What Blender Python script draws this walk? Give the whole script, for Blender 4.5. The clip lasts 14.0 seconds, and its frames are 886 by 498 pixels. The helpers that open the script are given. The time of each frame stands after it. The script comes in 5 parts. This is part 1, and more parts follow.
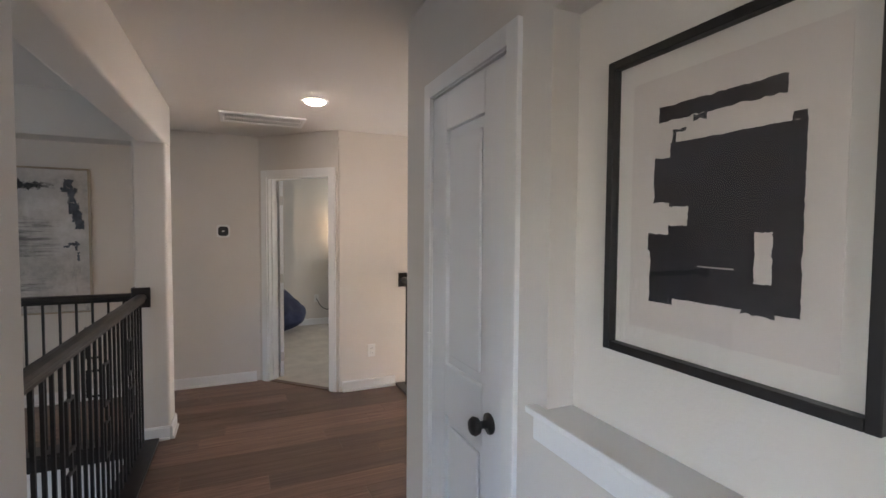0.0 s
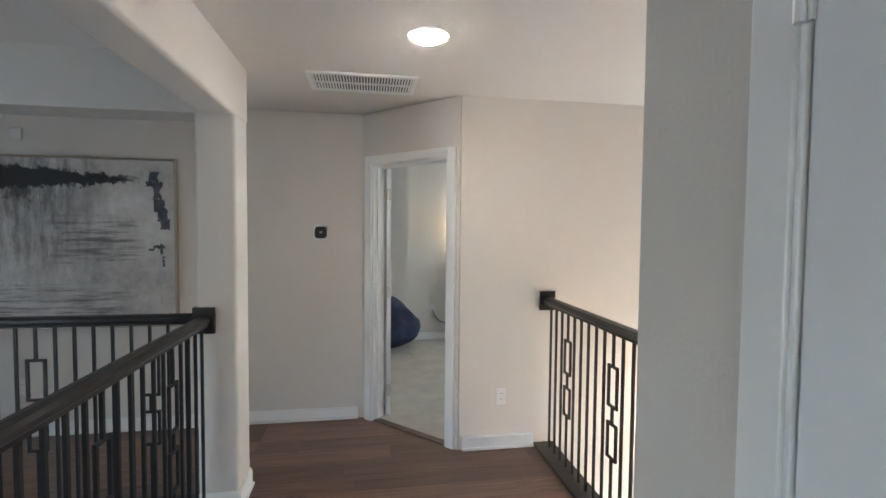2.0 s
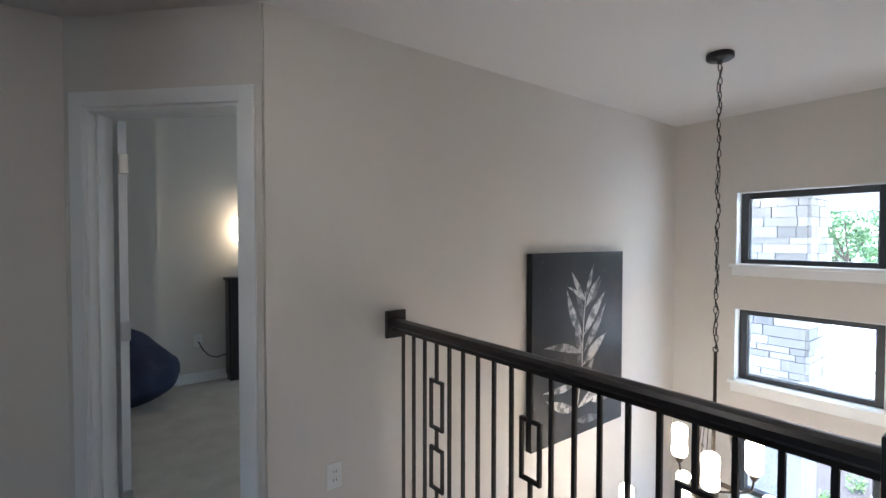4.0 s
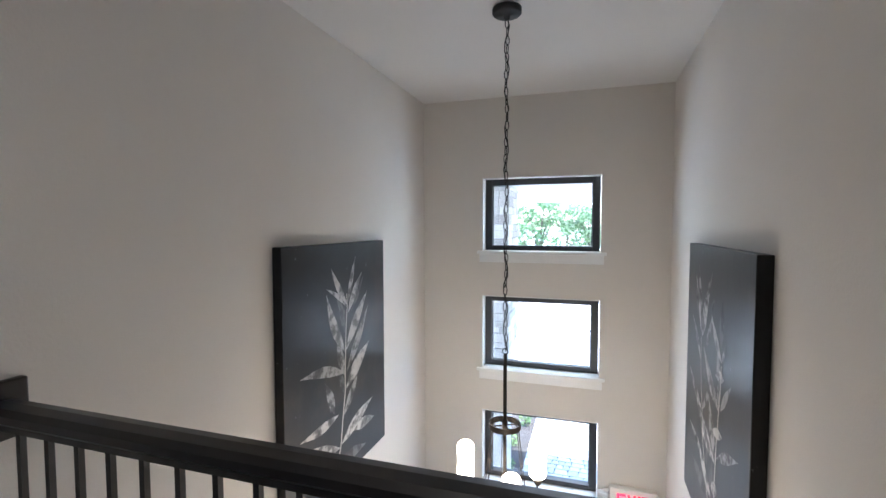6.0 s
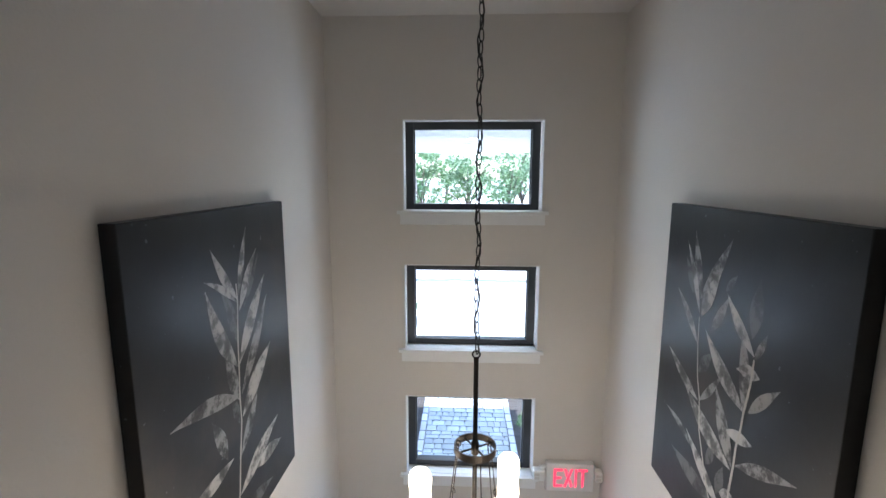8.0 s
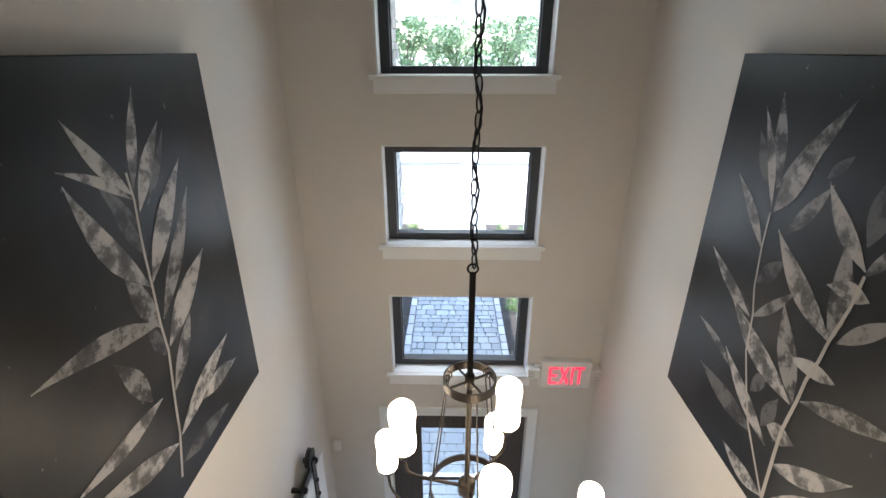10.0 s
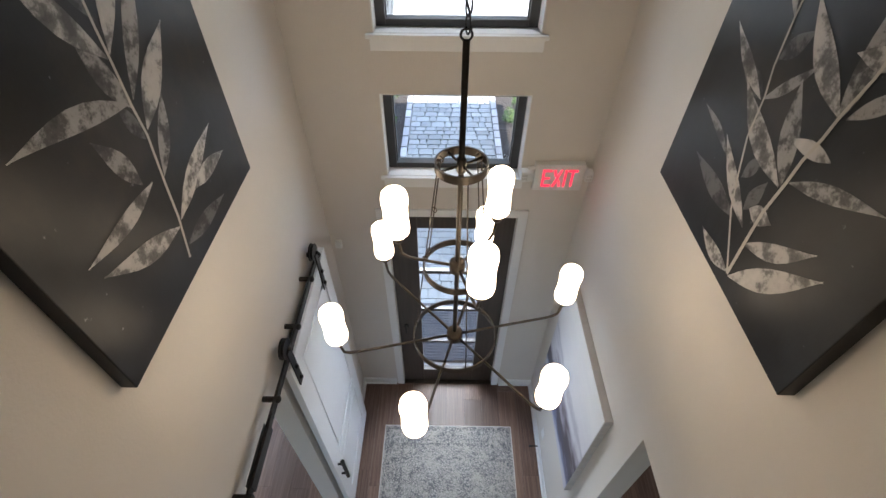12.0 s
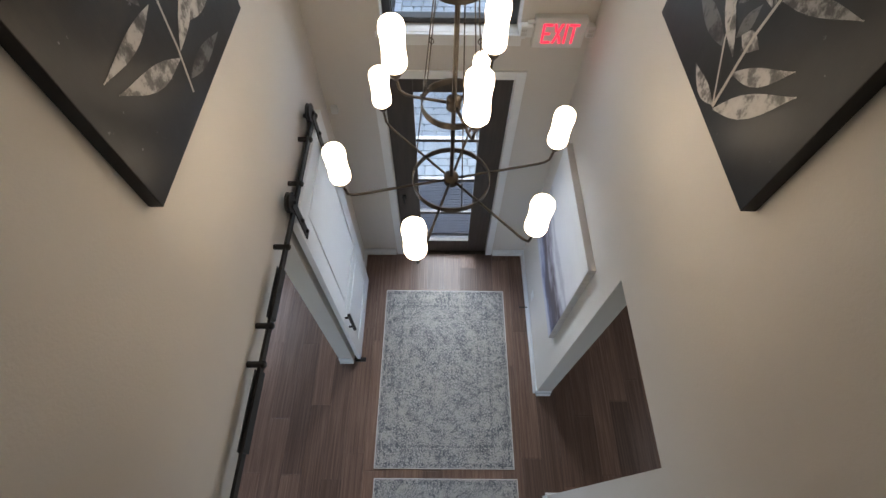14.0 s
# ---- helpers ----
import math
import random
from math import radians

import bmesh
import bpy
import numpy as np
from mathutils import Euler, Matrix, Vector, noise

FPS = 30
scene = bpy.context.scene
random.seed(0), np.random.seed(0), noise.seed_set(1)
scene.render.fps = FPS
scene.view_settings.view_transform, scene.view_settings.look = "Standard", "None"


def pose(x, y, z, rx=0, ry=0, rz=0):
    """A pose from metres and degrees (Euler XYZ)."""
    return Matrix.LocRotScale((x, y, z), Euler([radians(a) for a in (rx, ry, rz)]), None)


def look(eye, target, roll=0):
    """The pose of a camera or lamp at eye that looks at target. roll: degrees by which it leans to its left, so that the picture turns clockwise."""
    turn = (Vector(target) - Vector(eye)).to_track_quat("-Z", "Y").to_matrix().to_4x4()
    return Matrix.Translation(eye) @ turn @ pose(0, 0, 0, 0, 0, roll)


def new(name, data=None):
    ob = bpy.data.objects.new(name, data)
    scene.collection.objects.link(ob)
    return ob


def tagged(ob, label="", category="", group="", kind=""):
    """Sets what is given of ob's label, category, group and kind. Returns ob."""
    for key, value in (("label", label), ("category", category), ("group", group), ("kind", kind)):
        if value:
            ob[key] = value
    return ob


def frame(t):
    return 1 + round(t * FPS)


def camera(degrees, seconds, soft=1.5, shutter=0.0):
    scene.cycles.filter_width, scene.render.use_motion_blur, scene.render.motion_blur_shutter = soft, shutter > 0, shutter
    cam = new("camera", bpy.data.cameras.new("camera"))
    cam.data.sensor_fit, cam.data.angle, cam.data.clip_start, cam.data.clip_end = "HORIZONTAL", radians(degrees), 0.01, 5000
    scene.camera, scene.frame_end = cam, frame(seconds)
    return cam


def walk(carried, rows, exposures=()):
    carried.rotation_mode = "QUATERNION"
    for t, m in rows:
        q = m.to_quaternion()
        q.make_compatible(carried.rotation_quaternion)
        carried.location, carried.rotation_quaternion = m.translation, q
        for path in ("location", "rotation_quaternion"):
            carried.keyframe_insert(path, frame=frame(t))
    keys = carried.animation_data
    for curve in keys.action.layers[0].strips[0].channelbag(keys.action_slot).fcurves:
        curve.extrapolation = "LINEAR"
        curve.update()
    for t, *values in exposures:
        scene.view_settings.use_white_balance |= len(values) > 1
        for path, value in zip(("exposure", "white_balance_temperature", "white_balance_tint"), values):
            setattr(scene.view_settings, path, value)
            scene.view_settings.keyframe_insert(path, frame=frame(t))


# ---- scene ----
cam = camera(87.9, 14.0)
PATH = [
    (0, (4.252, -1.449, 1.528), (2.422, -0.645, 1.441), 0.4),
    (0.3, (4.084, -1.392, 1.525), (2.189, -0.758, 1.435), 0.3),
    (0.5, (3.968, -1.368, 1.522), (2.046, -0.821, 1.437), 0.4),
    (1, (3.651, -1.294, 1.534), (1.686, -0.929, 1.449), 0.4),
    (1.5, (3.337, -1.224, 1.518), (1.362, -0.915, 1.442), 0.5),
    (2, (3.056, -1.238, 1.527), (1.083, -0.918, 1.44), 0.5),
    (2.2, (2.937, -1.258, 1.511), (0.968, -0.916, 1.434), 0.6),
    (4.3, (1.825, -1.153, 1.459), (0.38, 0.228, 1.396), -0.0),
    (4.5, (1.737, -1.122, 1.469), (0.398, 0.362, 1.396), -0.0),
    (5, (1.576, -0.967, 1.454), (0.467, 0.695, 1.367), -0.2),
    (5.5, (1.433, -0.777, 1.453), (0.57, 1.025, 1.358), -0.1),
    (6, (1.282, -0.661, 1.451), (0.67, 1.241, 1.349), -0.1),
    (6.5, (1.091, -0.575, 1.473), (0.71, 1.384, 1.334), 0.0),
    (7, (0.95, -0.448, 1.472), (0.731, 1.531, 1.284), -0.1),
    (7.2, (0.924, -0.375, 1.475), (0.746, 1.605, 1.259), 0.0),
    (9.5, (0.844, 0.334, 1.423), (0.794, 2.237, 0.81), 0.0),
    (10, (0.858, 0.392, 1.369), (0.821, 2.227, 0.575), 0.0),
    (10.2, (0.863, 0.402, 1.344), (0.83, 2.204, 0.476), 0.1),
    (10.5, (0.875, 0.415, 1.321), (0.841, 2.157, 0.338), -0.0),
    (11, (0.883, 0.418, 1.291), (0.855, 2.045, 0.127), 0.1),
    (11.5, (0.882, 0.411, 1.275), (0.863, 1.917, -0.04), 0.2),
    (12, (0.872, 0.378, 1.267), (0.86, 1.771, -0.168), 0.4),
    (12.5, (0.857, 0.334, 1.256), (0.85, 1.614, -0.281), 0.5),
    (13, (0.846, 0.283, 1.24), (0.845, 1.46, -0.377), 0.7),
    (13.5, (0.852, 0.241, 1.226), (0.857, 1.328, -0.453), 0.8),
    (14, (0.871, 0.163, 1.231), (0.88, 1.184, -0.489), 1.0),
]
EXPOSURES = [(0.0, 5.0, 6600, 20), (1.5, 5.3, 6050, 13), (2.2, 5.32, 5950, 12), (4.4, 4.08, 5500, 11), (5.5, 4.1, 5500, 11), (7.0, 3.5, 5450, 10), (9.5, 3.28, 5900, 10), (12.0, 2.98, 6400, 12), (14.0, 2.95, 6400, 11)]
walk(cam, [(t, look(eye, target, roll)) for t, eye, target, roll in PATH], EXPOSURES)
SKY, SUN, LOFT, BEDROOM, SIDE, PASSAGE = 0.125, 2.6, 0.07, 1.05, 3.2, 1.8
HALL, STAIR, STAIR_HIGH, ENTRY = 0.05, 0.03, 0.40, 15.0
FRONT = 0.7
SHADES, LED, BEDLAMP = 1.3, 5.0, 0.45
YF_WALL = 2.838

# ---- world, sun and large lights ----
world = bpy.data.worlds.new("sky")
scene.world = world
world.use_nodes = True
wn = world.node_tree.nodes
sky = wn.new("ShaderNodeTexSky")
sky.sky_type = "NISHITA"
sky.sun_disc = False
sky.sun_elevation = radians(64)
sky.sun_rotation = radians(26)
wn["Background"].inputs["Strength"].default_value = SKY
world.node_tree.links.new(sky.outputs["Color"], wn["Background"].inputs["Color"])
sun_data = bpy.data.lights.new("sun", "SUN")
sun_data.energy = SUN
sun_data.angle = radians(0.5)
sun_data.color = (1.0, 0.95, 0.88)
sun = new("sun", sun_data)
sun.matrix_world = look((18, 45, 84), (0, 8, 0))


def area_lamp(name, eye, target, sx, sy, watts, color):
    d = bpy.data.lights.new(name, "AREA")
    d.shape, d.size, d.size_y, d.energy, d.color = "RECTANGLE", sx, sy, watts, color
    o = new(name, d)
    o.matrix_world = look(eye, target)
    return o


# daylight in the loft window opening behind the walker
area_lamp("loft_window_light", (4.6, -5.06, 1.45), (3.2, -1.0, 1.2), 1.35, 1.05, LOFT, (0.46, 0.74, 1.0))
# daylight in the bedroom window opening
area_lamp("bedroom_window_light", (-1.9, 2.5, 1.5), (-2.2, -1.0, 0.9), 1.3, 1.2, BEDROOM, (0.80, 0.95, 1.0))


# fill lamp in an unseen opening added to brighten the ground floor side room
area_lamp("side_room_fill", (-1.9, YF_WALL - 0.03, -2.0), (-1.6, 0.5, -3.2), 1.3, 1.3, SIDE, (0.86, 0.93, 1.0))

# fill lamp in an unseen opening added to lift the dark passage floor
area_lamp("passage_fill", (4.46, 0.9, -2.0), (2.0, 0.8, -3.2), 1.0, 1.2, PASSAGE, (0.9, 0.95, 1.0))
# added lamp hidden outside, standing in for daylight through the entry door lites
area_lamp("entry_daylight_fill", (0.915, 3.5, -1.15), (0.915, 1.6, -3.6), 1.1, 0.6, ENTRY, (0.84, 0.92, 1.0))
# added lamps hidden above each front window head, standing in for more daylight
for z in (1.93, 1.12, 0.20):
    area_lamp("front_window_fill", (0.916, YF_WALL + 0.55, z), (0.916, 1.2, z - 1.3), 0.85, 0.22, FRONT, (0.92, 0.97, 1.0))
# fill lamp in an unseen opening added at the end of the hall
area_lamp("hall_end_fill", (6.26, -2.05, 1.45), (0.0, -1.5, 1.3), 0.5, 0.9, HALL, (0.90, 0.95, 1.0))
# daylight in the stairwell windows
area_lamp("stair_window_light", (2.0, -5.17, 0.2), (1.6, -2.0, 0.6), 0.6, 1.0, STAIR, (0.70, 0.88, 1.0))
area_lamp("upper_stair_window_light", (2.60, -5.26, 1.17), (2.7, -1.5, 1.1), 0.4, 0.8, STAIR_HIGH, (0.68, 0.87, 1.0))


# ---- materials ----
def nodes_of(name):
    m = bpy.data.materials.new(name)
    m.use_nodes = True
    return m, m.node_tree.nodes, m.node_tree.links, m.node_tree.nodes["Principled BSDF"]


def noise_node(n, l, scale, detail=4.0, rough=0.55, stretch=None, space="Object"):
    co = n.new("ShaderNodeTexCoord")
    t = n.new("ShaderNodeTexNoise")
    t.inputs["Scale"].default_value, t.inputs["Detail"].default_value, t.inputs["Roughness"].default_value = scale, detail, rough
    src = co.outputs[space]
    if stretch:
        mp = n.new("ShaderNodeMapping")
        mp.inputs["Scale"].default_value = stretch
        l.new(src, mp.inputs["Vector"])
        src = mp.outputs["Vector"]
    l.new(src, t.inputs["Vector"])
    return t


def ramp(n, l, src, stops):
    r = n.new("ShaderNodeValToRGB")
    e = r.color_ramp.elements
    while len(e) < len(stops):
        e.new(0.5)
    for i, (p, c) in enumerate(stops):
        e[i].position, e[i].color = p, (*c, 1)
    l.new(src, r.inputs["Fac"])
    return r


def mul(c, k):
    return tuple(min(1.0, v * k) for v in c)


def bump_from(n, l, p, src, strength, dist):
    b = n.new("ShaderNodeBump")
    b.inputs["Strength"].default_value, b.inputs["Distance"].default_value = strength, dist
    l.new(src, b.inputs["Height"])
    l.new(b.outputs["Normal"], p.inputs["Normal"])


def plain(name, color, rough=0.5, metal=0.0, var=0.08, scale=3.0, bump=0.1, bump_scale=120.0, dist=0.001, stretch=None):
    """A surface with slow tone drift, fine grain and a fine relief."""
    m, n, l, p = nodes_of(name)
    a = noise_node(n, l, scale, 5.0, 0.6, stretch)
    r = ramp(n, l, a.outputs["Fac"], [(0.3, mul(color, 1 - var)), (0.7, mul(color, 1 + var))])
    l.new(r.outputs["Color"], p.inputs["Base Color"])
    p.inputs["Roughness"].default_value, p.inputs["Metallic"].default_value = rough, metal
    b = noise_node(n, l, bump_scale, 3.0, 0.6, stretch)
    rr = n.new("ShaderNodeMapRange")
    rr.inputs["To Min"].default_value, rr.inputs["To Max"].default_value = max(0.02, rough - 0.07), min(1.0, rough + 0.07)
    l.new(b.outputs["Fac"], rr.inputs["Value"])
    l.new(rr.outputs["Result"], p.inputs["Roughness"])
    bump_from(n, l, p, b.outputs["Fac"], bump, dist)
    return m


def wood_floor(name, dark, light):
    m, n, l, p = nodes_of(name)
    oi = n.new("ShaderNodeObjectInfo")
    co = n.new("ShaderNodeTexCoord")
    add = n.new("ShaderNodeVectorMath")
    add.operation = "MULTIPLY_ADD"
    sc = n.new("ShaderNodeVectorMath")
    sc.operation = "SCALE"
    sc.inputs[0].default_value = (31.0, 17.0, 5.0)
    l.new(oi.outputs["Random"], sc.inputs["Scale"])
    l.new(co.outputs["Object"], add.inputs[0])
    add.inputs[1].default_value = (14.0, 1.2, 4.0)
    l.new(sc.outputs[0], add.inputs[2])
    g = n.new("ShaderNodeTexNoise")
    g.inputs["Scale"].default_value, g.inputs["Detail"].default_value, g.inputs["Roughness"].default_value = 1.6, 7.0, 0.62
    g.inputs["Distortion"].default_value = 0.9
    l.new(add.outputs[0], g.inputs["Vector"])
    r = ramp(n, l, g.outputs["Fac"], [(0.22, mul(dark, 0.7)), (0.45, dark), (0.62, light), (0.85, mul(light, 1.18))])
    hs = n.new("ShaderNodeHueSaturation")
    mr = n.new("ShaderNodeMapRange")
    mr.inputs["To Min"].default_value, mr.inputs["To Max"].default_value = 0.66, 1.36
    l.new(oi.outputs["Random"], mr.inputs["Value"])
    l.new(mr.outputs["Result"], hs.inputs["Value"])
    l.new(r.outputs["Color"], hs.inputs["Color"])
    l.new(hs.outputs["Color"], p.inputs["Base Color"])
    p.inputs["Roughness"].default_value = 0.42
    bump_from(n, l, p, g.outputs["Fac"], 0.12, 0.002)
    return m


def paint_leaf(name, dark, light):
    m, n, l, p = nodes_of(name)
    oi = n.new("ShaderNodeObjectInfo")
    a = noise_node(n, l, 16.0, 6.0, 0.65)
    a.noise_dimensions = "4D"
    ml = n.new("ShaderNodeMath")
    ml.operation = "MULTIPLY"
    ml.inputs[1].default_value = 30.0
    l.new(oi.outputs["Random"], ml.inputs[0])
    l.new(ml.outputs[0], a.inputs["W"])
    r = ramp(n, l, a.outputs["Fac"], [(0.36, mul(dark, 0.45)), (0.45, dark), (0.53, light), (0.70, mul(light, 1.2))])
    l.new(r.outputs["Color"], p.inputs["Base Color"])
    p.inputs["Roughness"].default_value = 0.5
    return m


def rug_mat(name, hx, hy):
    m, n, l, p = nodes_of(name)
    co = n.new("ShaderNodeTexCoord")
    sep = n.new("ShaderNodeSeparateXYZ")
    l.new(co.outputs["Object"], sep.inputs[0])

    def mth(op, a, b=None):
        k = n.new("ShaderNodeMath")
        k.operation = op
        for i, v in enumerate((a, b)):
            if v is None:
                continue
            if isinstance(v, (int, float)):
                k.inputs[i].default_value = v
            else:
                l.new(v, k.inputs[i])
        return k.outputs[0]

    ax, ay = mth("ABSOLUTE", sep.outputs[0]), mth("ABSOLUTE", sep.outputs[1])
    edge = mth("MINIMUM", mth("SUBTRACT", hx, ax), mth("SUBTRACT", hy, ay))
    line1 = mth("LESS_THAN", mth("ABSOLUTE", mth("SUBTRACT", edge, 0.030)), 0.013)
    line2 = mth("LESS_THAN", mth("ABSOLUTE", mth("SUBTRACT", edge, 0.185)), 0.012)
    v = n.new("ShaderNodeTexVoronoi")
    v.inputs["Scale"].default_value = 52.0
    l.new(co.outputs["Object"], v.inputs["Vector"])
    dots = mth("LESS_THAN", v.outputs["Distance"], 0.46)
    lines = mth("MULTIPLY", mth("MAXIMUM", line1, line2), dots)
    fine = noise_node(n, l, 95.0, 5.0, 0.8)
    mid = noise_node(n, l, 9.0, 4.0, 0.65)
    mirror = n.new("ShaderNodeCombineXYZ")
    l.new(ax, mirror.inputs[0])
    l.new(ay, mirror.inputs[1])

    def mirrored(scale, detail, distortion):
        k = n.new("ShaderNodeTexNoise")
        k.inputs["Scale"].default_value, k.inputs["Detail"].default_value, k.inputs["Distortion"].default_value = scale, detail, distortion
        l.new(mirror.outputs[0], k.inputs["Vector"])
        return k.outputs["Fac"]

    motif, bunch = mirrored(60.0, 4.0, 0.7), mirrored(10.0, 2.0, 0.3)
    cells = n.new("ShaderNodeTexVoronoi")
    cells.feature = "DISTANCE_TO_EDGE"
    cells.inputs["Scale"].default_value = 38.0
    l.new(mirror.outputs[0], cells.inputs["Vector"])
    curls = mth("MAXIMUM", mth("LESS_THAN", mth("ABSOLUTE", mth("SUBTRACT", motif, 0.5)), 0.034), mth("LESS_THAN", cells.outputs["Distance"], 0.07))
    worn = mth("GREATER_THAN", mth("ADD", mth("MULTIPLY", fine.outputs["Fac"], 0.75), mth("MULTIPLY", mid.outputs["Fac"], 0.45)), 0.57)
    spots = mth("MULTIPLY", mth("GREATER_THAN", motif, 0.53), mth("GREATER_THAN", bunch, 0.60))
    grain = mth("GREATER_THAN", fine.outputs["Fac"], 0.43)
    ink = mth("MAXIMUM", mth("MULTIPLY", curls, worn), mth("MULTIPLY", mth("MAXIMUM", spots, lines), grain))
    speck = mth("MULTIPLY", mth("GREATER_THAN", fine.outputs["Fac"], 0.56), 0.40)
    fac = mth("MINIMUM", mth("ADD", mth("MULTIPLY", ink, 0.9), speck), 1.0)
    base = ramp(n, l, mid.outputs["Fac"], [(0.3, (0.43, 0.40, 0.365)), (0.7, (0.53, 0.51, 0.485))])
    mix = n.new("ShaderNodeMix")
    mix.data_type = "RGBA"
    l.new(fac, mix.inputs["Factor"])
    l.new(base.outputs["Color"], mix.inputs[6])
    mix.inputs[7].default_value = (0.085, 0.09, 0.10, 1)
    l.new(mix.outputs[2], p.inputs["Base Color"])
    p.inputs["Roughness"].default_value = 0.95
    bump_from(n, l, p, fine.outputs["Fac"], 0.5, 0.004)
    return m


def wired(n, l):
    """Math nodes as functions: f(op, a, b), and a clamped ramp g(x, a, b)."""
    def f(op, a, b=None):
        k = n.new("ShaderNodeMath")
        k.operation = op
        for i, v in enumerate((a, b)):
            if v is None:
                continue
            if isinstance(v, (int, float)):
                k.inputs[i].default_value = v
            else:
                l.new(v, k.inputs[i])
        return k.outputs[0]

    def g(x, a, b):
        return f("MAXIMUM", f("MINIMUM", f("DIVIDE", f("SUBTRACT", x, a), b - a), 1.0), 0.0)
    return f, g


def blend(n, l, fac, a, b):
    k = n.new("ShaderNodeMix")
    k.data_type = "RGBA"
    l.new(fac, k.inputs["Factor"])
    for i, v in ((6, a), (7, b)):
        if isinstance(v, tuple):
            k.inputs[i].default_value = (*v, 1)
        else:
            l.new(v, k.inputs[i])
    return k.outputs[2]


def abstract_mat(name):
    m, n, l, p = nodes_of(name)
    f, g = wired(n, l)
    co = n.new("ShaderNodeTexCoord")
    sep = n.new("ShaderNodeSeparateXYZ")
    l.new(co.outputs["Object"], sep.inputs[0])
    y, z = sep.outputs[1], sep.outputs[2]
    torn = f("SUBTRACT", noise_node(n, l, 13.0, 9.0, 0.78).outputs["Fac"], 0.5)
    drip = noise_node(n, l, 3.0, 8.0, 0.75, (1, 4.5, 1.0)).outputs["Fac"]
    rake = noise_node(n, l, 3.0, 7.0, 0.72, (1, 0.8, 13.0)).outputs["Fac"]
    soft = noise_node(n, l, 2.3, 6.0, 0.7)
    col = ramp(n, l, soft.outputs["Fac"], [(0.30, (0.30, 0.285, 0.27)), (0.46, (0.50, 0.48, 0.455)), (0.66, (0.68, 0.66, 0.64))]).outputs["Color"]
    # grey drips under the band, strongest away from the raked field
    dm = f("MULTIPLY", f("MULTIPLY", g(y, -2.95, -3.45), g(z, 1.0, 1.45)), g(drip, 0.43, 0.60))
    dm2 = f("MULTIPLY", f("MULTIPLY", g(y, -2.95, -2.8), g(z, 1.45, 1.0)), g(drip, 0.55, 0.7))
    col = blend(n, l, f("MULTIPLY", f("MAXIMUM", dm, dm2), 0.9), col, (0.17, 0.165, 0.165))
    # raked level strokes in two fields
    wob = f("MULTIPLY", torn, 0.35)
    f1 = f("MULTIPLY", g(f("ABSOLUTE", f("SUBTRACT", f("ADD", z, wob), 1.43)), 0.20, 0.09), g(f("ABSOLUTE", f("SUBTRACT", f("ADD", y, wob), -3.20)), 0.36, 0.2))
    f2 = f("MULTIPLY", g(f("ABSOLUTE", f("SUBTRACT", f("ADD", z, wob), 0.97)), 0.17, 0.08), g(f("ADD", y, wob), -2.9, -3.1))
    col = blend(n, l, f("MULTIPLY", f("MULTIPLY", f("MAXIMUM", f1, f2), g(rake, 0.46, 0.60)), 0.85), col, (0.10, 0.10, 0.105))
    # black band with torn edges, tapering, and one smeared drop
    taper = f("MULTIPLY", g(y, -2.85, -4.1), 0.095)
    band = f("SUBTRACT", f("SUBTRACT", f("ABSOLUTE", f("SUBTRACT", z, 1.868)), f("ADD", taper, 0.012)), f("MULTIPLY", torn, 0.20))
    fade = f("MULTIPLY", g(f("ADD", y, f("MULTIPLY", torn, 0.9)), -2.85, -2.98), g(band, 0.010, -0.004))
    drop = f("SUBTRACT", f("MAXIMUM", f("SUBTRACT", f("ABSOLUTE", f("ADD", y, 3.66)), 0.09), f("MAXIMUM", f("SUBTRACT", 1.72, z), f("SUBTRACT", z, 1.86))), f("MULTIPLY", torn, 0.42))
    black = f("MAXIMUM", fade, f("MULTIPLY", g(drop, 0.03, -0.03), 0.8))
    col = blend(n, l, black, col, (0.018, 0.018, 0.020))
    l.new(col, p.inputs["Base Color"])
    p.inputs["Roughness"].default_value = 0.55
    bump_from(n, l, p, f("ADD", rake, f("MULTIPLY", drip, 0.8)), 0.4, 0.004)
    return m


def cloudy_mat(name):
    m, n, l, p = nodes_of(name)
    f, g = wired(n, l)
    co = n.new("ShaderNodeTexCoord")
    sep = n.new("ShaderNodeSeparateXYZ")
    l.new(co.outputs["Object"], sep.inputs[0])
    a = noise_node(n, l, 1.6, 6.0, 0.62, (1, 1.1, 3.2)).outputs["Fac"]
    v = f("ADD", f("DIVIDE", f("ADD", sep.outputs[2], 2.40), 1.18), f("MULTIPLY", f("SUBTRACT", a, 0.5), 0.55))
    r = ramp(n, l, v, [(0.02, (0.56, 0.56, 0.62)), (0.10, (0.26, 0.28, 0.42)), (0.17, (0.085, 0.08, 0.12)), (0.27, (0.09, 0.075, 0.085)), (0.34, (0.33, 0.31, 0.37)), (0.42, (0.62, 0.62, 0.66)), (0.50, (0.46, 0.45, 0.50)), (0.56, (0.68, 0.67, 0.70)), (0.9, (0.77, 0.76, 0.76))])
    l.new(r.outputs["Color"], p.inputs["Base Color"])
    p.inputs["Roughness"].default_value = 0.6
    return m


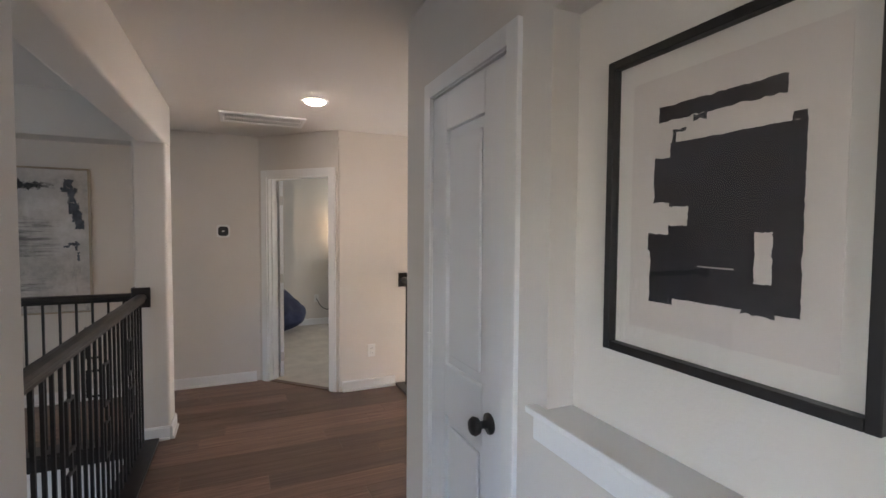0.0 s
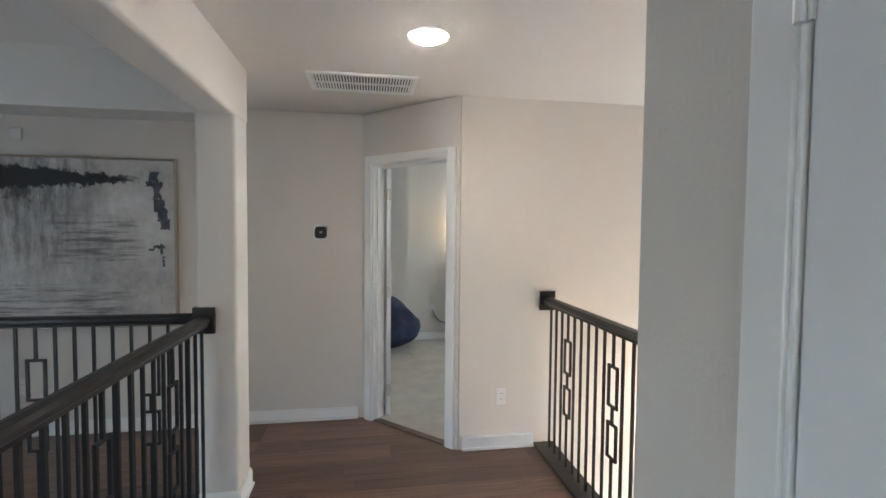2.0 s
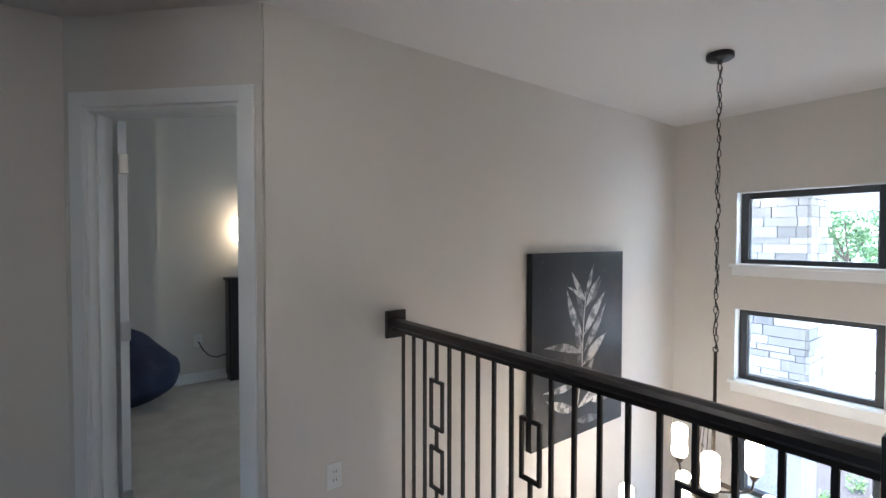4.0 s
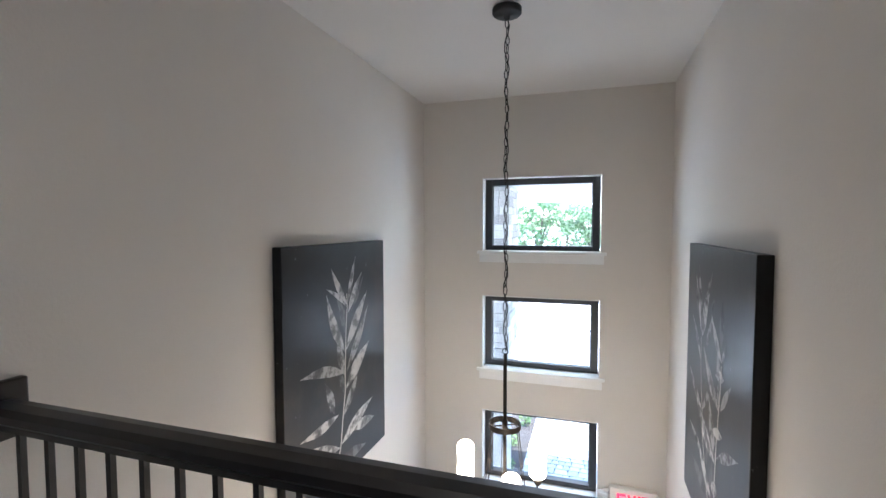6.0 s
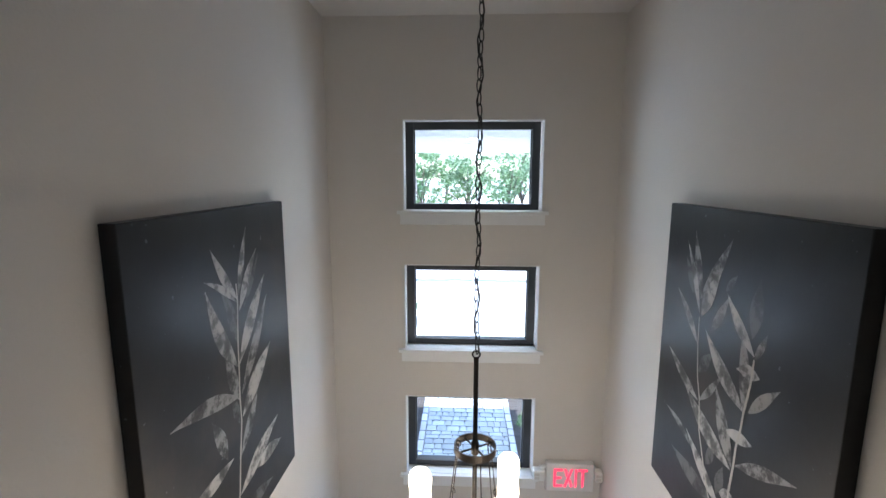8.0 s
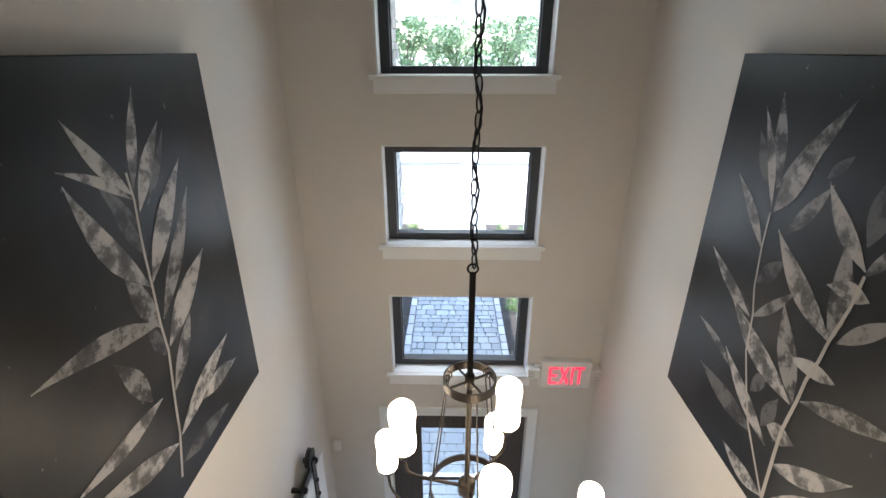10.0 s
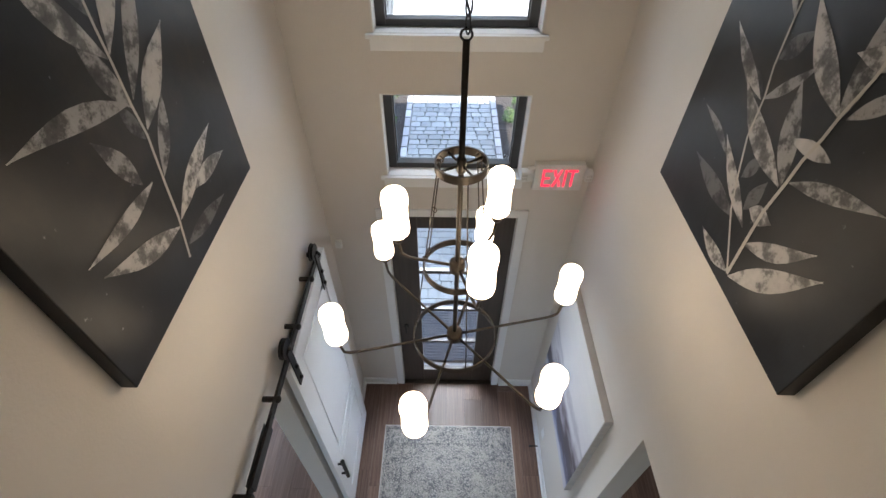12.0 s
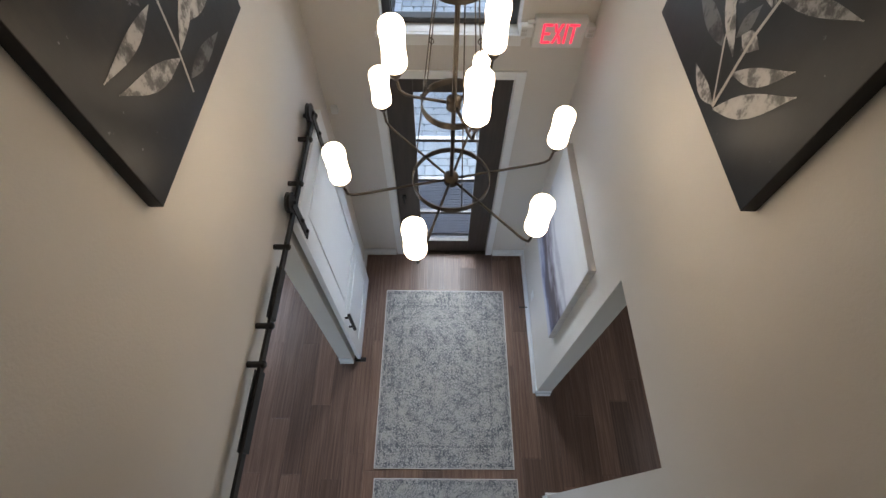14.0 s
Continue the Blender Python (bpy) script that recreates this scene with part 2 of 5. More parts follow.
def canvas_mat(name):
    m, n, l, p = nodes_of(name)
    a = noise_node(n, l, 2.4, 6.0, 0.6)
    r = ramp(n, l, a.outputs["Fac"], [(0.32, (0.008, 0.008, 0.009)), (0.55, (0.016, 0.018, 0.021)), (0.72, (0.040, 0.034, 0.028))])
    s = noise_node(n, l, 38.0, 2.0, 0.5)
    sp = ramp(n, l, s.outputs["Fac"], [(0.735, (0, 0, 0)), (0.78, (0.10, 0.10, 0.11))])
    ad = n.new("ShaderNodeMix")
    ad.data_type, ad.blend_type = "RGBA", "ADD"
    ad.inputs["Factor"].default_value = 1.0
    l.new(r.outputs["Color"], ad.inputs[6])
    l.new(sp.outputs["Color"], ad.inputs[7])
    l.new(ad.outputs[2], p.inputs["Base Color"])
    p.inputs["Roughness"].default_value = 0.36
    p.inputs["Specular IOR Level"].default_value = 0.28
    g = noise_node(n, l, 14.0, 5.0, 0.65, (1, 1, 0.35))
    bump_from(n, l, p, g.outputs["Fac"], 0.14, 0.004)
    return m


def glowing(name, color, strength):
    m, n, l, p = nodes_of(name)
    p.inputs["Base Color"].default_value = (0.85, 0.83, 0.78, 1)
    p.inputs["Roughness"].default_value = 0.3
    p.inputs["Emission Color"].default_value = (*color, 1)
    p.inputs["Emission Strength"].default_value = strength
    return m


def glass_mat(name, tint=(0.95, 0.98, 1.0)):
    m, n, l, p = nodes_of(name)
    n.remove(p)
    tr = n.new("ShaderNodeBsdfTransparent")
    tr.inputs["Color"].default_value = (*tint, 1)
    gl = n.new("ShaderNodeBsdfGlossy")
    gl.inputs["Roughness"].default_value = 0.02
    lw = n.new("ShaderNodeLayerWeight")
    lw.inputs["Blend"].default_value = 0.5
    pw = n.new("ShaderNodeMath")
    pw.operation = "POWER"
    pw.inputs[1].default_value = 4.0
    l.new(lw.outputs["Facing"], pw.inputs[0])
    fr = n.new("ShaderNodeMath")
    fr.operation = "MULTIPLY_ADD"
    fr.inputs[1].default_value, fr.inputs[2].default_value = 0.8, 0.035
    l.new(pw.outputs[0], fr.inputs[0])
    mx = n.new("ShaderNodeMixShader")
    l.new(fr.outputs[0], mx.inputs[0])
    l.new(tr.outputs[0], mx.inputs[1])
    l.new(gl.outputs[0], mx.inputs[2])
    l.new(mx.outputs[0], n["Material Output"].inputs["Surface"])
    return m


def foliage(name, a, b):
    m, n, l, p = nodes_of(name)
    g = n.new("ShaderNodeNewGeometry")
    r = ramp(n, l, g.outputs["Random Per Island"], [(0.0, a), (1.0, b)])
    l.new(r.outputs["Color"], p.inputs["Base Color"])
    p.inputs["Roughness"].default_value = 0.6
    p.inputs["Transmission Weight"].default_value = 0.0
    return m


def varied(name, a, b, rough=0.85, scale=6.0, bump=0.4, dist=0.01):
    """Tone picked object by object, with grain on top."""
    m, n, l, p = nodes_of(name)
    oi = n.new("ShaderNodeObjectInfo")
    r = ramp(n, l, oi.outputs["Random"], [(0.0, a), (1.0, b)])
    g = noise_node(n, l, scale, 6.0, 0.65)
    mr = n.new("ShaderNodeMapRange")
    mr.inputs["To Min"].default_value, mr.inputs["To Max"].default_value = 0.7, 1.25
    l.new(g.outputs["Fac"], mr.inputs["Value"])
    hs = n.new("ShaderNodeHueSaturation")
    l.new(mr.outputs["Result"], hs.inputs["Value"])
    l.new(r.outputs["Color"], hs.inputs["Color"])
    l.new(hs.outputs["Color"], p.inputs["Base Color"])
    p.inputs["Roughness"].default_value = rough
    bump_from(n, l, p, g.outputs["Fac"], bump, dist)
    return m


M_WALL = plain("wall_paint", (0.66, 0.62, 0.57), 0.75, var=0.025, scale=1.2, bump=0.35, bump_scale=95, dist=0.0025)
M_CEIL = plain("ceiling_paint", (0.70, 0.67, 0.63), 0.85, var=0.02, scale=1.0, bump=0.35, bump_scale=80, dist=0.003)
M_SOFFIT = plain("porch_soffit", (0.42, 0.42, 0.42), 0.8, var=0.03)
M_TRIM = plain("white_trim", (0.80, 0.80, 0.79), 0.38, var=0.03, scale=2.0, bump=0.06, bump_scale=60)
M_DOOR = plain("white_door", (0.80, 0.81, 0.82), 0.38, var=0.025, scale=2.0, bump=0.12, bump_scale=40, stretch=(1, 1, 0.08))
M_BLACK = plain("black_painted_wood", (0.016, 0.014, 0.014), 0.36, var=0.3, scale=6, bump=0.15, bump_scale=30, stretch=(1, 1, 1))
M_IRON = plain("black_iron", (0.018, 0.017, 0.017), 0.45, 0.3, var=0.3, scale=12, bump=0.15, bump_scale=200)
M_BRONZE = plain("dark_bronze", (0.075, 0.062, 0.050), 0.42, 0.75, var=0.3, scale=14, bump=0.12, bump_scale=150)
M_FRAME = plain("dark_window_frame", (0.035, 0.037, 0.040), 0.4, var=0.2, scale=8, bump=0.08)
M_ENTRY = plain("dark_entry_door", (0.055, 0.044, 0.036), 0.42, var=0.25, scale=5, bump=0.2, bump_scale=30, stretch=(6, 6, 0.4))
M_PLANK = wood_floor("vinyl_oak_plank", (0.128, 0.074, 0.052), (0.215, 0.134, 0.098))
M_SUB = plain("subfloor", (0.10, 0.075, 0.06), 0.9)
M_CARPET = plain("beige_carpet", (0.50, 0.46, 0.40), 0.98, var=0.12, scale=5, bump=0.9, bump_scale=260, dist=0.006)
M_NAVY = plain("navy_fabric", (0.016, 0.022, 0.055), 0.9, var=0.25, scale=9, bump=0.4, bump_scale=220, dist=0.002)
M_PLASTIC = plain("white_plastic", (0.76, 0.76, 0.74), 0.35, var=0.02, bump=0.02)
M_DARKPL = plain("black_plastic", (0.012, 0.012, 0.014), 0.5, var=0.2, bump=0.02)
M_STEEL = plain("satin_steel", (0.62, 0.61, 0.58), 0.35, 0.9, var=0.05)
M_CANVAS = canvas_mat("dark_canvas")
M_CEDGE = plain("canvas_edge", (0.022, 0.020, 0.022), 0.6, var=0.25, scale=8)
M_LEAF1 = paint_leaf("pale_leaf_paint", (0.15, 0.145, 0.14), (0.46, 0.44, 0.42))
M_LEAF2 = paint_leaf("grey_leaf_paint", (0.07, 0.068, 0.066), (0.30, 0.29, 0.28))
M_LEAF3 = paint_leaf("faint_leaf_paint", (0.03, 0.03, 0.032), (0.11, 0.11, 0.11))
M_STEM = plain("stem_paint", (0.50, 0.47, 0.42), 0.5, var=0.15, scale=12)
M_ABST = abstract_mat("grey_abstract_paint")
M_INK = plain("black_paint", (0.022, 0.021, 0.026), 0.45, var=0.35, scale=9, bump=0.4, bump_scale=30, dist=0.003)
M_BLUEINK = plain("slate_blue_paint", (0.085, 0.10, 0.125), 0.5, var=0.5, scale=14, bump=0.4, bump_scale=30, dist=0.003)
M_CHAMP = plain("champagne_frame", (0.42, 0.36, 0.28), 0.35, 0.6, var=0.1)
M_PAPER = plain("cream_paper", (0.645, 0.59, 0.55), 0.9, var=0.03, scale=3)
M_MAT = plain("white_mat_board", (0.70, 0.66, 0.61), 0.9, var=0.02)
M_CLOUD = cloudy_mat("pale_cloud_paint")
M_CSIDE = plain("pale_wood_edge", (0.52, 0.49, 0.46), 0.6, var=0.1, scale=6, stretch=(1, 1, 6))
M_SHADE = glowing("lit_opal_glass", (1.0, 0.80, 0.56), SHADES)
M_LED = glowing("lit_led_lens", (1.0, 0.86, 0.70), LED)
M_LEDMID = glowing("part_dimmed_led_lens", (1.0, 0.86, 0.70), LED * 0.4)
M_LEDDIM = glowing("dimmed_led_lens", (1.0, 0.86, 0.70), LED * 0.1)
M_EXIT = glowing("red_exit_letters", (1.0, 0.03, 0.07), 0.22)
M_EXIT.node_tree.nodes["Principled BSDF"].inputs["Base Color"].default_value = (0.6, 0.01, 0.02, 1)
M_LAMP = glowing("lit_lamp_shade", (1.0, 0.78, 0.50), BEDLAMP)
M_PORCHLED = glowing("lit_porch_lens", (1.0, 0.93, 0.82), 14.0)
M_GLASS = glass_mat("window_glass")
M_ENTRYGLASS = glass_mat("entry_glass", (0.86, 0.90, 0.95))
M_PGLASS = glass_mat("picture_glass", (0.99, 0.99, 0.99))
M_STONE = varied("ledger_stone", (0.20, 0.19, 0.18), (0.46, 0.44, 0.42))
M_PAVER = varied("concrete_paver", (0.25, 0.255, 0.24), (0.36, 0.365, 0.345), scale=14, bump=0.3)
M_KERB = varied("edging_stone", (0.30, 0.29, 0.28), (0.45, 0.44, 0.43), scale=9)
M_JOINT = plain("sand_joint", (0.27, 0.26, 0.25), 0.95, var=0.2, scale=30)
M_MULCH = plain("dark_mulch", (0.035, 0.026, 0.020), 0.95, var=0.5, scale=40, bump=1.0, bump_scale=60, dist=0.03)
M_LAWN = plain("pale_dry_ground", (0.50, 0.49, 0.44), 0.95, var=0.2, scale=0.6, bump=0.8, bump_scale=40, dist=0.02)
M_ROAD = plain("concrete_road", (0.50, 0.50, 0.49), 0.9, var=0.1, scale=0.8, bump=0.3, bump_scale=50)
M_BARK = plain("tree_bark", (0.10, 0.075, 0.055), 0.95, var=0.3, scale=8, bump=0.9, bump_scale=20, dist=0.02, stretch=(4, 4, 0.6))
M_GREEN = foliage("tree_leaves", (0.035, 0.085, 0.022), (0.11, 0.20, 0.055))
M_SHRUB = foliage("shrub_leaves", (0.04, 0.10, 0.02), (0.17, 0.24, 0.06))
M_RUG = rug_mat("faded_rug", 0.633, 0.888)
M_RUG2 = rug_mat("faded_runner", 0.638, 1.1)


# ---- building helpers ----
def link(name, bm, material, smooth=False):
    me = bpy.data.meshes.new(name)
    bm.normal_update()
    bm.to_mesh(me)
    bm.free()
    if material:
        me.materials.append(material)
    if smooth:
        for f in me.polygons:
            f.use_smooth = True
    return new(name, me)


def part(name, bm, material, parent, label="", smooth=False):
    """One mesh, given in world places, under a thing or under one of its parts."""
    ob = link(name, bm, material, smooth)
    ob.parent = parent
    if parent.type == "EMPTY":
        ob.matrix_parent_inverse = parent.matrix_basis.inverted()
    return tagged(ob, label)


def thing(name, at, label, category, group="", kind=""):
    ob = new(name)
    ob.empty_display_size = 0.1
    ob.matrix_basis = Matrix.Translation(at)
    return tagged(ob, label, category, group, kind)


def piece(name, mesh, parent, at, scale=(1, 1, 1), turn=0.0):
    """A piece that shares its mesh with others like it."""
    ob = new(name, mesh)
    ob.parent = parent
    if parent.type == "EMPTY":
        ob.matrix_parent_inverse = parent.matrix_basis.inverted()
    ob.location, ob.scale, ob.rotation_euler = at, scale, (0, 0, turn)
    return ob


def structure(name, bm, material, label):
    return tagged(link(name, bm, material), label, kind="structure")


def box(bm, x0, y0, z0, x1, y1, z1, bevel=0.0, m=None):
    r = bmesh.ops.create_cube(bm, size=1.0)
    vs = r["verts"]
    for v in vs:
        v.co = Vector((x0 + (v.co.x + 0.5) * (x1 - x0), y0 + (v.co.y + 0.5) * (y1 - y0), z0 + (v.co.z + 0.5) * (z1 - z0)))
    if bevel:
        es = {e for v in vs for e in v.link_edges}
        r2 = bmesh.ops.bevel(bm, geom=list(es), offset=bevel, segments=2, profile=0.5, affect="EDGES")
        vs = list({v for f in r2["faces"] for v in f.verts} | {v for v in vs if v.is_valid})
    if m:
        for v in vs:
            v.co = m @ v.co
    return bm


def boxes(*rows, bevel=0.0):
    bm = bmesh.new()
    for r in rows:
        box(bm, *r, bevel=bevel)
    return bm


def turned(rows, m, bevel=0.0):
    bm = bmesh.new()
    for r in rows:
        box(bm, *r, bevel=bevel, m=m)
    return bm


def tube(bm, pts, r, seg=8, r2=None):
    """A round bar along the points, from radius r to r2."""
    pts = [Vector(p) for p in pts]
    rings = []
    for i, p in enumerate(pts):
        d = (pts[min(i + 1, len(pts) - 1)] - pts[max(i - 1, 0)]).normalized()
        a = d.orthogonal().normalized() if not rings else (rings[-1][1] - d * rings[-1][1].dot(d)).normalized()
        b = d.cross(a)
        k = r if r2 is None else r + (r2 - r) * i / (len(pts) - 1)
        rings.append(([bm.verts.new(p + (a * math.cos(t) + b * math.sin(t)) * k) for t in [2 * math.pi * j / seg for j in range(seg)]], a))
    for (u, _), (v, _) in zip(rings, rings[1:]):
        for j in range(seg):
            bm.faces.new((u[j], u[(j + 1) % seg], v[(j + 1) % seg], v[j]))
    bm.faces.new(rings[0][0][::-1])
    bm.faces.new(rings[-1][0])
    return bm


def lathe(bm, profile, c, seg=24, axis="z"):
    """Turns (radius, height) pairs about an upright (or other) axis through c."""
    rings = []
    for r, h in profile:
        ring = []
        for j in range(seg):
            t = 2 * math.pi * j / seg
            x, y = r * math.cos(t), r * math.sin(t)
            off = {"z": (x, y, h), "x": (h, x, y), "y": (x, h, y)}[axis]
            ring.append(bm.verts.new(Vector(c) + Vector(off)))
        rings.append(ring)
    for u, v in zip(rings, rings[1:]):
        for j in range(seg):
            bm.faces.new((u[j], u[(j + 1) % seg], v[(j + 1) % seg], v[j]))
    bm.faces.new(rings[0][::-1])
    bm.faces.new(rings[-1])
    return bm


def hoop(bm, c, r, h, w, seg=40):
    """A flat upright band bent to a ring."""
    x, y, z = c
    prof = ((r, z), (r, z + h), (r - w, z + h), (r - w, z))
    rings = [[bm.verts.new((x + a * math.cos(t), y + a * math.sin(t), b)) for a, b in prof] for t in [2 * math.pi * j / seg for j in range(seg)]]
    for j in range(seg):
        u, v = rings[j], rings[(j + 1) % seg]
        for k in range(4):
            bm.faces.new((u[k], v[k], v[(k + 1) % 4], u[(k + 1) % 4]))
    return bm


def wall_with_holes(axis, p0, p1, a0, a1, z0, z1, holes):
    """A wall of thickness p0..p1 across the axis, from a0 to a1, with openings (a, b, low, high)."""
    bm = bmesh.new()
    cuts = sorted({a0, a1, *[h[0] for h in holes], *[h[1] for h in holes]})
    for u, v in zip(cuts, cuts[1:]):
        mid = (u + v) / 2
        spans = sorted((h[2], h[3]) for h in holes if h[0] < mid < h[1])
        low = z0
        for s, e in spans + [(z1, z1)]:
            if s > low + 1e-6:
                if axis == "x":
                    box(bm, p0, u, low, p1, v, s)
                else:
                    box(bm, u, p0, low, v, p1, s)
            low = max(low, e)
    bmesh.ops.remove_doubles(bm, verts=bm.verts, dist=1e-5)
    return bm


F = -3.375     # ground floor
C = 2.42       # upper ceiling
CB = 3.02      # bedroom ceiling
XR = 1.815     # right foyer wall
YF = 2.838     # front wall
TW = -0.655    # thermostat wall
CW = -0.777    # closet wall

# ---- the large structure ----
# the diagonal wall: its length along s, its doorway from D0 to D1
DIAG = Matrix.Translation((0, -0.63, 0)) @ Matrix.Rotation(radians(225), 4, "Z")   # x along the wall, y towards the hall
DLEN = 0.925
D0, D1, DH = 0.094, 0.822, 2.02
wl = wall_with_holes("x", -0.14, 0.0, -0.62, YF, F, C, [(-0.3, 1.56, F, -0.955)])
structure("wall_foyer_left", wl, M_WALL, "greige painted two storey foyer wall with a wide cased opening below")
wr = wall_with_holes("x", XR, XR + 0.14, -0.09, YF, F, C, [(0.365, 1.255, F, -0.908)])
structure("wall_foyer_right", wr, M_WALL, "greige painted two storey foyer wall with a passage opening below")
WINS = ((1.255, 1.818), (0.336, 0.907), (-0.574, 0.0))
# the leftmost opening is unseen, added for the side room fill
wf = wall_with_holes("y", YF, YF + 0.20, -3.3, 4.6, F, C, [(0.478, 1.357, a, b) for a, b in WINS] + [(-2.6, -1.2, -2.7, -1.3)] + [(0.44, 1.385, F, -0.925)])
structure("wall_front", wf, M_WALL, "greige front wall with three stacked windows over the entry door")

# landing, hall, loft and bedroom floor slab, open over the stairwell and the foyer
structure("floor_upper", boxes((-0.80, -6.0, -0.40, 0.475, -0.62, -0.006), (0.475, -2.13, -0.40, 2.85, -0.62, -0.006), (2.85, -5.2, -0.40, 6.3, -0.62, -0.006),
                               (-0.14, -0.62, -0.40, 2.331, 0.055, -0.006)), M_SUB, "upper floor deck under dark plank flooring")
structure("floor_bedroom", boxes((-3.7, -3.2, -0.40, -0.80, 2.9, 0.0), (-0.80, 0.05, -0.40, -0.146, 2.83, 0.0)), M_CARPET, "beige cut pile bedroom carpet")
pt = [DIAG @ Vector((D0 - 0.08, -0.05, 0.006)), DIAG @ Vector((D1 + 0.08, -0.05, 0.006))]
cp = bmesh.new()
cp.faces.new([cp.verts.new(v) for v in (pt[0], Vector((-0.146, pt[0].y, 0.006)), Vector((-0.146, 0.1, 0.006)), Vector((-1.0, 0.1, 0.006)), Vector((-1.0, pt[1].y, 0.006)), pt[1])])
structure("floor_bedroom_entry", cp, M_CARPET, "beige carpet inside the bedroom doorway")
structure("floor_right_rooms", boxes((1.96, 0.06, -0.40, 6.3, YF - 0.004, -0.01)), M_SUB, "plain floor deck over the side rooms")
structure("floor_ground", boxes((-3.3, -5.4, F - 0.15, 4.6, YF + 0.2, F - 0.006)), M_SUB, "ground floor deck under dark plank flooring")
structure("ceiling", boxes((-0.80, -6.2, C, 6.5, YF + 0.2, C + 0.12)), M_CEIL, "flat off-white textured ceiling over landing and foyer")

structure("ceiling_bedroom", boxes((-3.8, -3.3, CB, -0.80, 2.9, CB + 0.12)), M_CEIL, "higher off-white bedroom ceiling")
structure("wall_bedroom_upper", boxes((-0.86, -3.2, C, -0.802, 2.72, CB)), M_WALL, "pale wall strip above the bedroom entry")
# diagonal wall with the bedroom doorway; s runs along it from its corner at the foyer side
structure("wall_diagonal", turned([(0.0, -0.12, 0, D0, 0, C), (D1, -0.12, 0, DLEN, 0, C), (D0, -0.12, DH, D1, 0, C)], DIAG), M_WALL, "greige diagonal wall around the bedroom doorway")
structure("wall_thermostat", boxes((TW - 0.12, -6.0, 0, TW, -1.285, C)), M_WALL, "greige upper hall wall behind the thermostat")
structure("wall_bedroom_back", boxes((-3.33, -3.2, 0, -3.20, 2.8, CB)), M_WALL, "pale bedroom back wall")
structure("wall_bedroom_corner", boxes((-3.199, -3.04, 0, -3.10, -0.71, CB)), M_WALL, "pale shallow projecting bedroom wall")
structure("wall_bedroom_south", boxes((-3.199, -3.2, 0, -0.803, -3.05, CB)), M_WALL, "pale bedroom side wall")
structure("wall_bedroom_north", wall_with_holes("y", 2.60, 2.72, -3.199, -0.803, 0, CB, [(-2.6, -1.2, 0.8, 2.1)]), M_WALL, "pale bedroom wall with a window opening")

# stub column and straight header beams round the stairwell
col = boxes((0.235, -2.135, 0.0, 0.475, -1.93, 2.118))
bmesh.ops.bevel(col, geom=[e for e in col.edges if abs(e.verts[0].co.z - e.verts[1].co.z) > 1], offset=0.018, segments=4, profile=0.5, affect="EDGES")
structure("wall_column", col, M_WALL, "greige wall column with rounded corners beside the railing")
hd = boxes((0.235, -2.110, 2.118, 3.158, -1.93, C))
bmesh.ops.bevel(hd, geom=[e for e in hd.edges if abs(e.verts[0].co.x - e.verts[1].co.x) > 1 and e.verts[0].co.z < 2.2], offset=0.018, segments=4, profile=0.5, affect="EDGES")
structure("wall_header_hall", hd, M_WALL, "greige header beam above the stair opening")
structure("wall_header_far", boxes((0.235, -6.0, 2.118, 0.472, -2.112, C)), M_WALL, "greige header beam above the far railing")
nj = boxes((2.86, -2.135, 0.0, 3.159, -2.05, 2.117), (3.16, -2.135, 0.0, 3.45, -1.82, C))
bmesh.ops.bevel(nj, geom=[e for e in nj.edges if abs(e.verts[0].co.z - e.verts[1].co.z) > 1], offset=0.018, segments=4, profile=0.5, affect="EDGES")
structure("wall_pier", nj, M_WALL, "greige wall pier at the near end of the stair opening")
# the full height box is an unseen wall added to keep loft light out
structure("wall_stairwell", boxes((0.455, -5.2, F, 0.475, -2.135, -0.405), (2.86, -5.2, F, 2.98, -2.137, C), (0.475, -2.135, F, 2.85, -2.115, -0.405)), M_WALL, "pale stairwell walls below the upper floor and an added wall blocking the loft light")
structure("wall_south", wall_with_holes("y", -5.35, -5.2, -0.8, 6.4, F, C, [(3.9, 5.3, 0.9, 2.0), (1.7, 2.3, -0.3, 0.7), (2.38, 2.82, 0.72, 1.62)]), M_WALL, "greige loft wall with a window opening")
# the opening is unseen, added for the hall end fill
structure("wall_east", wall_with_holes("x", 6.3, 6.42, -5.3, YF, F, C, [(-2.3, -1.8, 1.0, 1.9)]), M_WALL, "greige closing wall of the loft")
structure("wall_lower_left", boxes((-3.3, -5.4, F, -3.18, YF - 0.002, -0.405)), M_WALL, "greige wall of the ground floor side room")
# the opening is unseen, added for the passage fill
structure("wall_lower_right", wall_with_holes("x", 4.5, 4.62, -5.4, YF - 0.002, F, -0.405, [(0.4, 1.4, -2.6, -1.4)]), M_WALL, "greige wall of the ground floor passage")

# closet wall with its door opening and the picture niche
KX0, KX1, KH = 2.630, 3.165, 2.02
NX0, NX1, NZ0, NZ1 = 3.352, 4.09, 1.075, 2.045
cwall = wall_with_holes("y", CW, CW + 0.08, 2.331, 6.3, 0, C, [(KX0, KX1, 0, KH), (NX0, NX1, NZ0, NZ1)])
box(cwall, NX0 - 0.05, CW + 0.081, NZ0 - 0.05, NX1 + 0.05, CW + 0.12, NZ1 + 0.05)
structure("wall_closet", cwall, M_WALL, "greige hall wall with closet door and picture niche")
structure("wall_closet_side", boxes((2.331, CW + 0.081, 0, 2.42, -0.09, C), (XR + 0.141, -0.09, 0, 2.42, 0.05, C)), M_WALL, "greige landing wall beside the closet")
structure("wall_closet_inside", boxes((2.421, -0.20, 0, 6.3, -0.12, C)), M_WALL, "plain back wall inside the closet")

